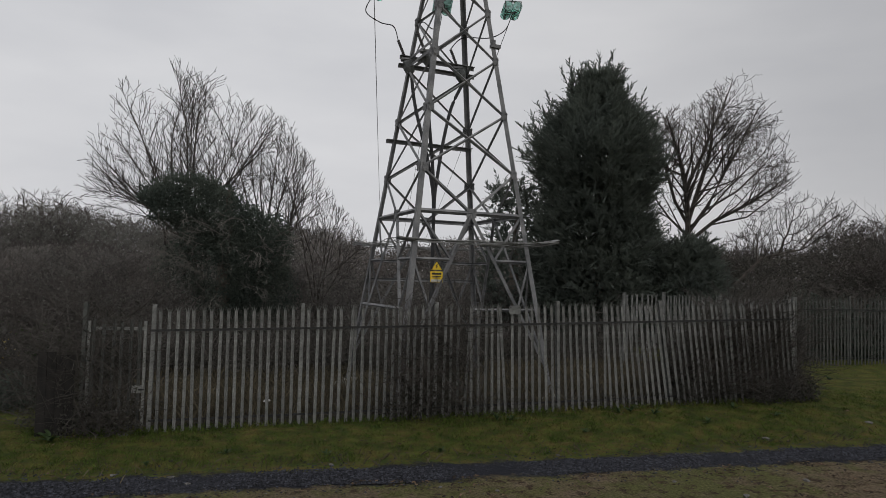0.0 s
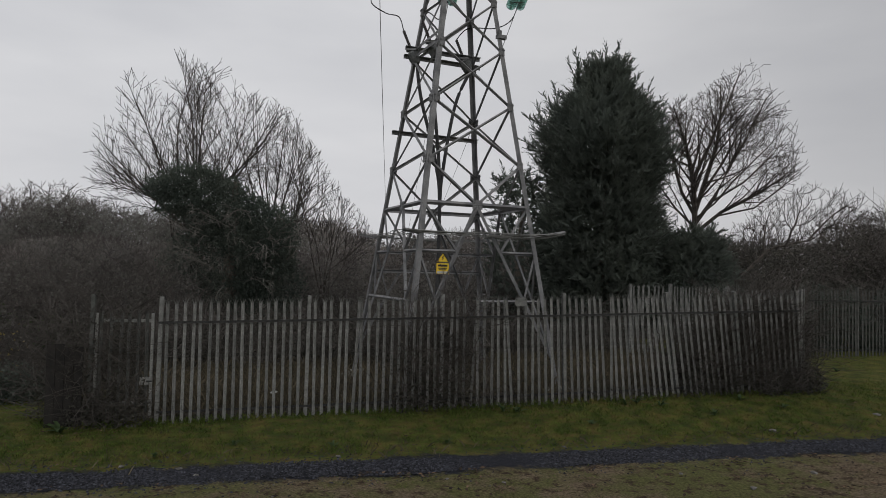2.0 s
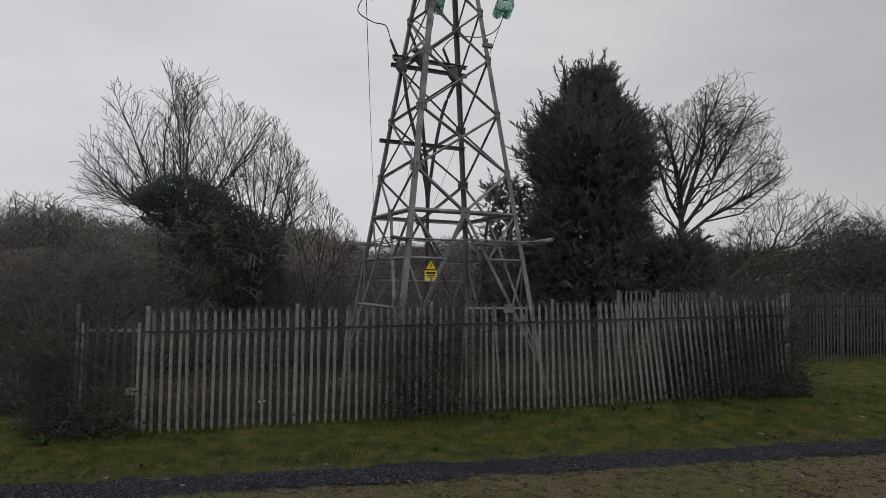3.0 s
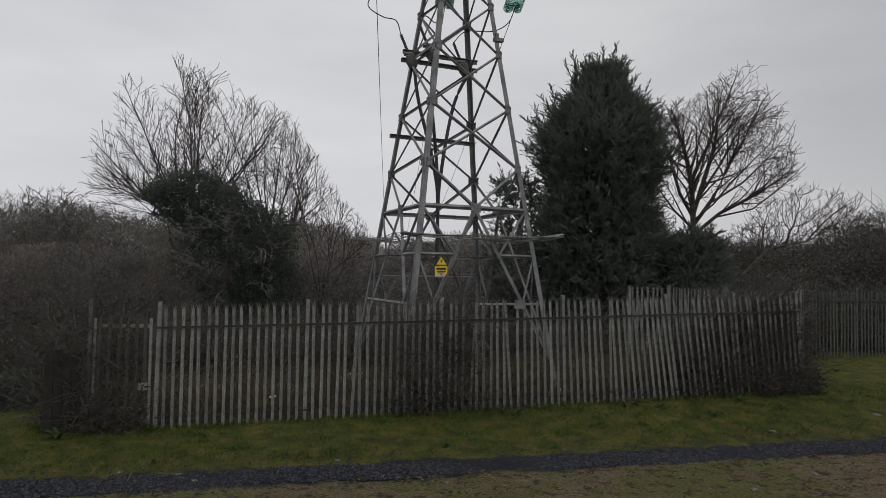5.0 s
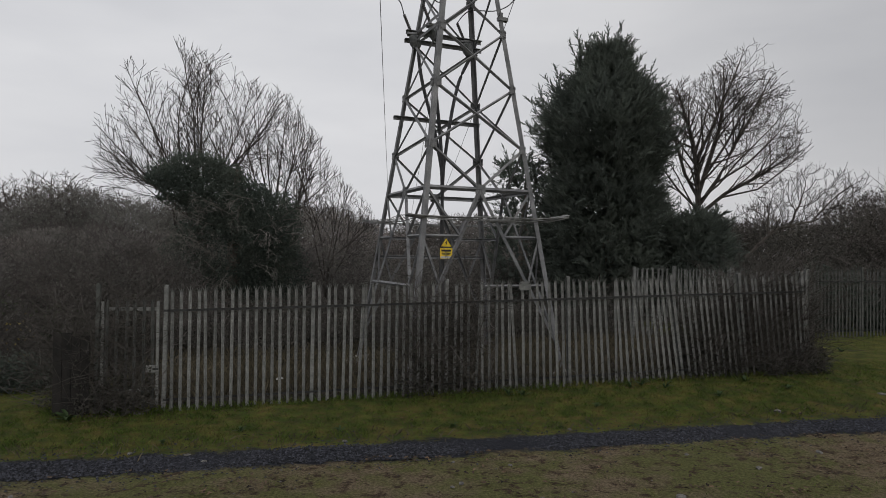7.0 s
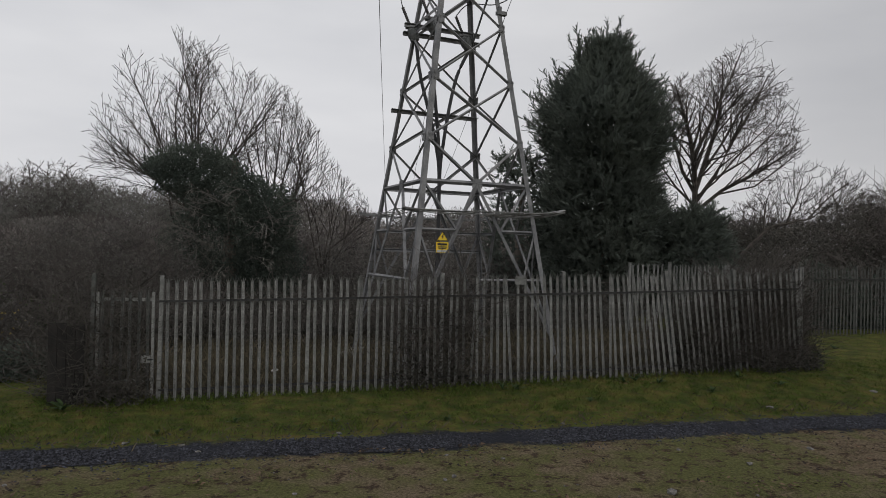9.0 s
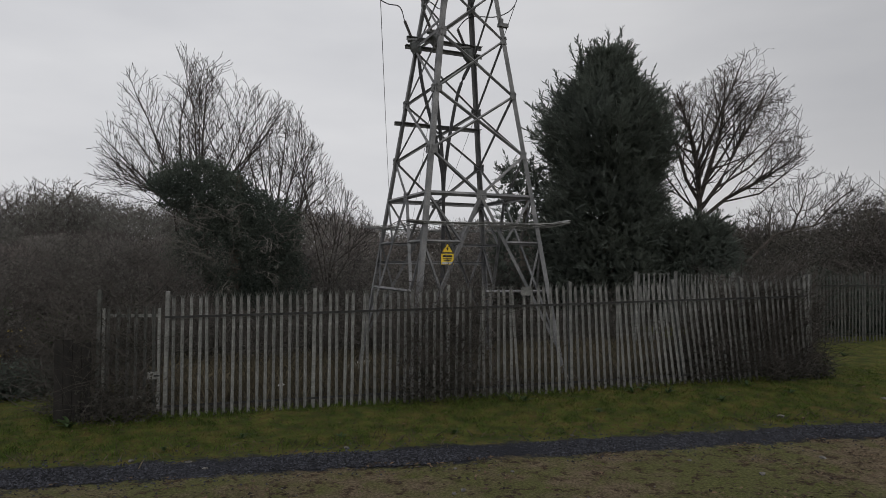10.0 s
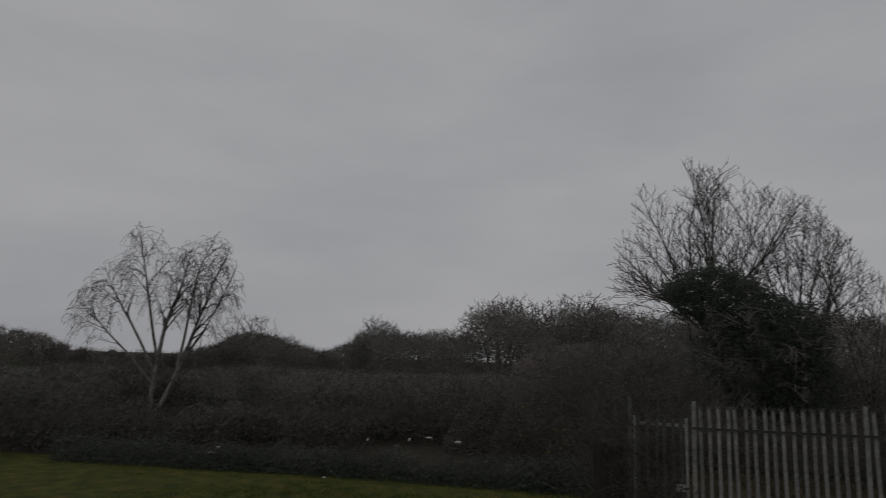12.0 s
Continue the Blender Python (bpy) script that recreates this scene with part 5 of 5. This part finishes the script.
for i in range(16):
    deg = 34 + 70 * (i + rnd3.random()) / 16
    r, w = rnd3.uniform(25, 44), radians(deg)
    x, y = -r * math.sin(w), r * math.cos(w)
    h = rnd3.uniform(1.6, 2.8) * (r / 34)
    leafm, lab = ((GREENLEAF, "rounded green evergreen shrub beyond the hedge") if i % 3 == 0 else (SCRUB, "dark leafless shrub beyond the hedge"))
    thicket("shrub", 70 + i, ((x, y, 2.4, 2.0, h), (x + 1.5, y + 0.8, 1.8, 1.6, h * 0.8)), BRAMBLE, leafm, lab, leaf=0.06, twigs=150, leaves=2600, min_r=0.009)


def birch_tree():
    """A leaning twin-trunked birch with fine hanging twigs."""
    st = [([(0, 0, 0), (0.0, 0, 1.6), (0.15, 0, 3.2)], 0.10), ([(0.05, 0, 0.3), (0.55, 0, 1.5), (1.05, 0.1, 2.9)], 0.095), ([(0.05, 0, 2.2), (-0.5, 0.1, 3.3), (-1.0, 0.1, 4.2)], 0.06), ([(0.1, 0, 2.7), (-0.2, -0.2, 4.0), (-0.4, -0.2, 5.0)], 0.065),
          ([(0.8, 0.1, 2.2), (1.0, -0.2, 3.6), (1.1, -0.2, 4.6)], 0.06), ([(0.95, 0.1, 2.7), (1.7, 0.1, 3.9), (2.1, 0.1, 4.8)], 0.055), ([(0.02, 0, 1.8), (-0.9, 0, 2.9), (-1.7, 0, 3.7)], 0.045)]
    shoot_tree("birch_tree", 3, (-26.4, 12.0), st, ((-3.3, 5.2), (-2.5, 6.3), (-1.6, 7.8), (-1.0, 8.6), (0.3, 8.6), (1.0, 8.0), (1.8, 8.5), (2.5, 7.8), (3.1, 6.4), (3.3, 5.0)), ((-3.1, 2.6), (0, 2.2), (3.6, 2.6)), 2.4,
               "bare silver birch with drooping twigs and pale trunk", BIRCH, TWIG, yaw=65.0, rate=(4.2, 4.6, 4.8), reach=(1.3, 0.75, 0.65), angle=0.75, lift=0.02, hang=0.6, tip=0.0065)


birch_tree()


def crumpled(at, size, seed, label="crumpled white plastic scrap caught on the hedge"):
    """A crumpled white plastic scrap."""
    rnd = random.Random(seed)
    bm = bmesh.new()
    bmesh.ops.create_icosphere(bm, subdivisions=2, radius=size)
    for v in bm.verts:
        v.co *= rnd.uniform(0.6, 1.25)
        v.co.z = (v.co.z + size * 0.6) * 0.5
        v.co.x *= 1.3
        v.co.y *= 0.5
    o = part("plastic_scrap", bm, WHITE)
    o.matrix_basis = pose(*at, 0, 0, rnd.uniform(0, 360))
    tagged(o, label, "litter", "white scraps")


for i, (x, y, z, s) in enumerate(((-17.5, 9.9, 0.40, 0.09), (-17.7, 9.8, 0.25, 0.08), (-14.4, 14.2, 0.62, 0.09), (-14.0, 14.6, 0.70, 0.07), (-13.2, 15.0, 0.62, 0.08), (-15.3, 13.4, 0.60, 0.08), (-13.7, 10.6, 0.05, 0.05))):
    crumpled((x, y, z), s, i)

crumpled((*on_fence(2.1, 0.5), 0.42), 0.06, 20, "crumpled pale scrap caught in dead grass inside the fence")


def pale_plate():
    """A small blank plate wired to the tops of the pales."""
    x, y = on_fence(7.08, -0.10)
    ob = empty("fence_plate", (x, y, ground_z(x, y) + 2.16), math.degrees(math.atan2(DIR.y, DIR.x)))
    bm = bmesh.new()
    box(bm, (0, 0, 0), (0.26, 0.005, 0.17))
    bmesh.ops.bevel(bm, geom=[e for e in bm.edges if abs(e.verts[0].co.y - e.verts[1].co.y) > 0.001], offset=0.02, segments=2, affect="EDGES")
    part("plate", bm, FENCE, ob, "plain grey weathered plate")
    for dx in (-0.10, 0.10):
        bm = bmesh.new()
        box(bm, (dx, -0.004, 0.05), (0.02, 0.006, 0.02))
        part("fixing", bm, RAIL, ob)
    tagged(ob, "small weathered grey plate fixed to the fence pales", "sign")


pale_plate()

# ---- brambles on the fence ----
def fence_brambles(name, seed, runs, label, twigs, leaves, leafm, leaf=0.03):
    spots = []
    for s0, s1, h, off in runs:
        n = max(1, int((s1 - s0) / 0.32))
        for k in range(n):
            x, y = on_fence(s0 + (s1 - s0) * (k + 0.5) / n, off)
            spots.append((x, y, 0.34, 0.30, h))
    return thicket(name, seed, spots, BRAMBLE, leafm, label, leaf=leaf, twigs=twigs, leaves=leaves, min_r=0.0045)


fence_brambles("bramble", 81, ((4.6, 6.1, 2.95, 0.15), (4.5, 6.2, 2.75, -0.08), (4.7, 6.0, 2.9, 0.45)), "dark bramble tangle climbing the fence before the tower", 80, 330, BRAMBLE_LEAF)
fence_brambles("bramble", 82, ((11.0, 12.6, 2.05, 0.05), (12.4, 14.4, 3.15, 0.10), (12.2, 14.5, 2.9, 0.6), (13.6, 14.9, 1.9, 0.9), (12.8, 14.4, 0.8, -0.2)), "dense leafless bramble swallowing the fence corner", 150, 420, BRAMBLE_LEAF)
fence_brambles("bramble", 83, ((-2.0, -0.25, 2.95, 0.25), (-1.5, -0.3, 2.75, -0.12), (-1.4, -0.2, 0.85, -0.16), (-2.3, -1.5, 2.5, 0.7)), "dark bramble over the gate and board panel", 80, 330, BRAMBLE_LEAF)
fence_brambles("weeds", 84, ((0.0, 4.4, 0.20, 0.15), (4.4, 7.4, 0.55, 0.0), (8.6, 11.0, 0.40, 0.02), (11.0, 14.4, 0.6, 0.0), (6.0, 8.6, 0.22, 0.10)), "low dark weeds and brambles along fence foot", 34, 70, BRAMBLE_LEAF, 0.026)
fence_brambles("bramble", 85, ((8.2, 11.0, 1.2, 0.25), (6.2, 8.2, 1.4, 0.3), (2.4, 4.6, 0.8, 0.6)), "sparse bramble stems threaded through fence pales", 10, 22, BRAMBLE_LEAF)
spots = []
rb = random.Random(44)
for i in range(46):
    x, y = on_fence(rb.uniform(-2.5, 13.5), rb.uniform(6.2, 10.5))
    spots.append((x, y, rb.uniform(0.8, 1.5), rb.uniform(0.7, 1.2), rb.uniform(1.3, 2.3)))
thicket("bramble_bank", 86, spots, BRAMBLE, BRAMBLE_LEAF, "dark bramble bank at the back of the enclosure", leaf=0.04, twigs=150, leaves=800, kind="stuff", min_r=0.006, shell=0.1)


# ---- grass, dead stalks, chippings and stones ----
def blades(name, seed, spots, height, width, mat, label, lean=0.5):
    rnd = random.Random(seed)
    V, F = [], []
    for x, y in spots:
        z = ground_z(x, y) - 0.005
        h = height * rnd.uniform(0.5, 1.35)
        w = rnd.uniform(0, 6.283)
        dx, dy = math.cos(w) * width, math.sin(w) * width
        lx, ly = rnd.gauss(0, lean) * h, rnd.gauss(0, lean) * h
        i = len(V)
        V += [(x - dx, y - dy, z), (x + dx, y + dy, z), (x + lx * 0.4 + dx * 0.6, y + ly * 0.4 + dy * 0.6, z + h * 0.6), (x + lx, y + ly, z + h)]
        F += [(i, i + 1, i + 2), (i, i + 2, i + 3)]
    return tagged(mesh_object(name, V, F, mat), label, "grass", kind="stuff")


rg = random.Random(90)
spots = []
while len(spots) < 42000:
    x, t = rg.uniform(-15, 20), rg.uniform(10.75, 14.6)
    y = t + 0.242 * x - 0.06 * min(0.0, x + 8.0) ** 2
    if t < 10.95 + 0.35 * noise.noise((x * 0.8, 0, 1)) or (13.9 < t and -7 < x < 8.5):
        continue
    spots.append((x, y))
for _ in range(14000):
    x, y = rg.uniform(9, 24), rg.uniform(14, 24)
    if y - 0.242 * x > 13 and (x - 8.4) > (y - 15.8) * -0.24 + 0.3:
        spots.append((x, y))
for _ in range(16000):
    x, y = rg.uniform(-24, -7.2), rg.uniform(1, 14)
    if y < 13.6 + 0.65 * (x + 10.0) and y - 0.242 * x + 0.06 * min(0.0, x + 8.0) ** 2 > 10.8:
        spots.append((x, y))
blades("grass", 91, spots, 0.045, 0.005, BLADE, "short damp mossy winter grass on the bank")
spots = []
for _ in range(5200):
    x, t = rg.uniform(-12, 16), rg.uniform(6.2, 9.9)
    if noise.noise((x * 0.7, t * 0.7, 4)) > 0.05:
        spots.append((x, t + 0.242 * x))
tufts = []
for _ in range(1100):
    x, t = rg.uniform(-14, 19), rg.uniform(11.0, 13.7)
    for k in range(16):
        xx, tt = x + rg.gauss(0, 0.05), t + rg.gauss(0, 0.05)
        tufts.append((xx, tt + 0.242 * xx))
blades("grass_tufts", 97, tufts, 0.060, 0.006, BLADE, "coarser tufts standing in the short grass", 0.6)
blades("sparse_grass", 92, spots, 0.03, 0.005, BLADE, "thin trodden grass in patches on the mud", 0.8)
spots = [on_fence(rg.uniform(-1.0, 13.5), rg.uniform(0.25, 6.5)) for _ in range(11000)]
blades("dead_grass", 93, spots, 0.34, 0.006, STRAW, "tall dead straw grass inside the fence", 0.35)
spots = [on_fence(rg.uniform(-2.0, 14.5), rg.gauss(-0.05, 0.16)) for _ in range(5000)]
blades("fence_grass", 94, spots, 0.10, 0.006, BLADE, "longer grass uncut along the fence foot", 0.5)
spots = [(rg.uniform(-15, 20), rg.gauss(0, 1)) for _ in range(1200)]
spots = [(x, 11.05 + 0.22 * g + 0.242 * x - 0.06 * min(0.0, x + 8.0) ** 2) for x, g in spots]
blades("verge_grass", 95, spots, 0.11, 0.006, STRAW, "straggling pale grass along the chippings", 0.6)


def chippings():
    rnd = random.Random(96)
    V, F = [], []
    for _ in range(42000):
        x = rnd.uniform(-14, 18)
        e = 0.18 * noise.noise((x * 0.7, 5, 0)) + 0.08 * noise.noise((x * 2.5, 9, 0))
        t = 10.25 + e + (rnd.uniform(-0.40, 0.40) if rnd.random() < 0.8 else rnd.gauss(0, 0.42))
        y = t + 0.242 * x - 0.06 * min(0.0, x + 8.0) ** 2
        z = ground_z(x, y) + 0.008
        s = rnd.uniform(0.009, 0.026)
        i = len(V)
        w = rnd.uniform(0, 6.28)
        for k in range(4):
            a = w + k * 1.57 + rnd.uniform(-0.4, 0.4)
            V.append((x + math.cos(a) * s * rnd.uniform(0.7, 1.2), y + math.sin(a) * s * rnd.uniform(0.7, 1.2), z + rnd.uniform(-0.2, 0.3) * s))
        V.append((x + rnd.uniform(-0.3, 0.3) * s, y + rnd.uniform(-0.3, 0.3) * s, z + s * rnd.uniform(0.4, 1.0)))
        F += [(i, i + 1, i + 4), (i + 1, i + 2, i + 4), (i + 2, i + 3, i + 4), (i + 3, i, i + 4)]
    tagged(mesh_object("chippings", V, F, CHIP), "band of loose blue-grey stone chippings", "gravel", kind="stuff")


chippings()


def stone(at, size, seed):
    rnd = random.Random(seed)
    bm = bmesh.new()
    bmesh.ops.create_icosphere(bm, subdivisions=1, radius=size)
    for v in bm.verts:
        v.co *= rnd.uniform(0.75, 1.2)
        v.co.z *= 0.55
    o = part("stone", bm, STONE)
    o.matrix_basis = pose(at[0], at[1], ground_z(*at) + size * 0.18, 0, 0, rnd.uniform(0, 360))
    tagged(o, "pale weathered stone lying on the ground", "stone", "loose stones")


for i, (x, t, s) in enumerate(((-3.75, 10.55, 0.055), (-3.4, 10.2, 0.05), (2.9, 7.55, 0.075), (-4.6, 10.8, 0.05), (6.3, 11.3, 0.08), (9.1, 11.9, 0.08), (0.2, 8.6, 0.04), (1.6, 8.0, 0.035), (4.4, 8.4, 0.05), (-1.7, 8.3, 0.035), (-2.9, 8.0, 0.04), (5.7, 8.9, 0.06), (0.9, 9.2, 0.04), (-5.2, 9.2, 0.035), (3.6, 9.2, 0.035), (7.8, 8.8, 0.05), (-0.8, 7.3, 0.04), (2.1, 10.9, 0.045), (-1.6, 10.9, 0.045), (11.2, 11.5, 0.07))):
    stone((x, t + 0.242 * x), s, i)
for i in range(46):
    x, t = rg.uniform(-9, 11), rg.uniform(6.4, 9.8)
    stone((x, t + 0.242 * x), rg.uniform(0.012, 0.032), 200 + i)


def dock_leaf_mesh():
    V, F = [], []
    for f, wd, z in ((0.05, 0.04, 0.02), (0.45, 0.16, 0.32), (0.8, 0.12, 0.40), (1.0, 0.01, 0.30)):
        V += [(f, -wd, z), (f, 0.0, z - 0.03), (f, wd, z)]
    for q in range(3):
        for e in range(2):
            F.append((3 * q + e, 3 * q + e + 1, 3 * q + e + 4, 3 * q + e + 3))
    me = bpy.data.meshes.new("leaf")
    me.from_pydata(V, [], F)
    me.update()
    me.materials.append(GREENLEAF)
    return me


DOCK_LEAF = dock_leaf_mesh()


def weed(at, size, seed):
    """A rosette of broad dock leaves."""
    rnd = random.Random(seed)
    plant = empty("dock_weed", (at[0], at[1], ground_z(*at)))
    for k in range(9):
        o = new("leaf", DOCK_LEAF)
        o.parent = plant
        ln = size * rnd.uniform(0.6, 1.1)
        o.matrix_basis = Matrix.LocRotScale((0, 0, 0), Euler((0, rnd.uniform(-0.5, 0.1), rnd.uniform(0, 6.283))), (ln, ln, ln * rnd.uniform(0.5, 1.3)))
    tagged(plant, "broad-leaved green dock weed in the grass", "weed", "dock weeds")


for i, (s, off, z) in enumerate(((-1.45, -0.55, 0.30), (6.6, -0.5, 0.22), (6.9, -0.6, 0.2), (9.6, -0.45, 0.22), (9.3, -0.5, 0.18), (10.0, -0.7, 0.2), (12.0, -0.6, 0.2), (1.5, -1.9, 0.15), (3.1, -2.2, 0.14), (8.0, -1.6, 0.14), (10.8, -1.4, 0.18), (12.6, -1.2, 0.18), (16.0, 1.5, 0.22), (17.5, 2.5, 0.22), (16.6, 3.2, 0.25), (-2.6, -1.2, 0.2), (0.4, -2.4, 0.14), (5.0, -2.3, 0.13))):
    weed(on_fence(s, off), z, i)


def leaf_litter():
    """Dead leaves and clods on the mud and the grass."""
    rnd = random.Random(98)
    V, F = [], []
    for _ in range(17000):
        x, t = rnd.uniform(-11, 14), rnd.uniform(6.2, 9.9) if rnd.random() < 0.85 else rnd.uniform(10.6, 13.6)
        y = t + 0.242 * x
        if noise.noise((x * 0.9, y * 0.9, 7)) + 0.8 * noise.noise((x * 2.6, y * 4.0, 2)) < rnd.uniform(0.0, 0.5):
            continue
        z, s, w = ground_z(x, y) + 0.024 + rnd.uniform(0, 0.02), rnd.uniform(0.014, 0.048), rnd.uniform(0, 6.283)
        dx, dy = math.cos(w) * s, math.sin(w) * s
        i = len(V)
        V += [(x - dx, y - dy, z), (x - dy * 0.5, y + dx * 0.5, z + s * rnd.uniform(0, 0.5)), (x + dx, y + dy, z + s * rnd.uniform(-0.2, 0.6)), (x + dy * 0.5, y - dx * 0.5, z + s * rnd.uniform(0, 0.4))]
        F.append((i, i + 1, i + 2, i + 3))
    tagged(mesh_object("leaf_litter", V, F, LITTER), "scattered dead brown leaves on mud and grass", "leaves", kind="stuff")


LITTER = material("dead_brown_leaves", (0.024, 0.017, 0.012), (0.130, 0.085, 0.052), 3, 0.85, bump=0, island=0.8)
leaf_litter()


# dark growth behind the far fence and over the fence corner
thicket("evergreen_thicket", 91, ((13.0, 24.6, 1.3, 0.9, 3.0), (15.0, 25.2, 1.5, 1.0, 3.3), (17.2, 25.9, 1.5, 1.0, 3.0), (19.2, 26.5, 1.5, 1.1, 3.6), (21.4, 27.2, 1.6, 1.2, 3.9), (23.4, 28.6, 2.0, 1.5, 5.0)), TWIG_RED, IVY, "dark evergreen thicket crowding the far fence", leaf=0.06, twigs=260, leaves=3600, min_r=0.008, shell=0.05)
thicket("woodland_shrub", 92, ((20.5, 33.0, 2.2, 1.8, 6.0), (23.0, 33.5, 2.4, 2.0, 7.0), (26.0, 34.0, 2.6, 2.0, 7.2), (29.0, 35.0, 2.6, 2.0, 7.0)), TWIG_RED, BRAMBLE_LEAF, "tall dull leafless shrubs at the wood edge", leaf=0.055, twigs=500, leaves=6500, min_r=0.010, shell=0.1)
corner = [on_fence(s, o) + (0.7, 0.45, h) for s, o, h in ((11.3, 0.6, 2.2), (12.2, 0.6, 2.7), (13.1, 0.55, 2.75), (13.7, 0.7, 2.5))]
thicket("bramble", 93, corner, BRAMBLE, BRAMBLE_LEAF, "dark bramble tangle rising over the fence corner", leaf=0.034, twigs=380, leaves=2600, min_r=0.005, shell=0.1)
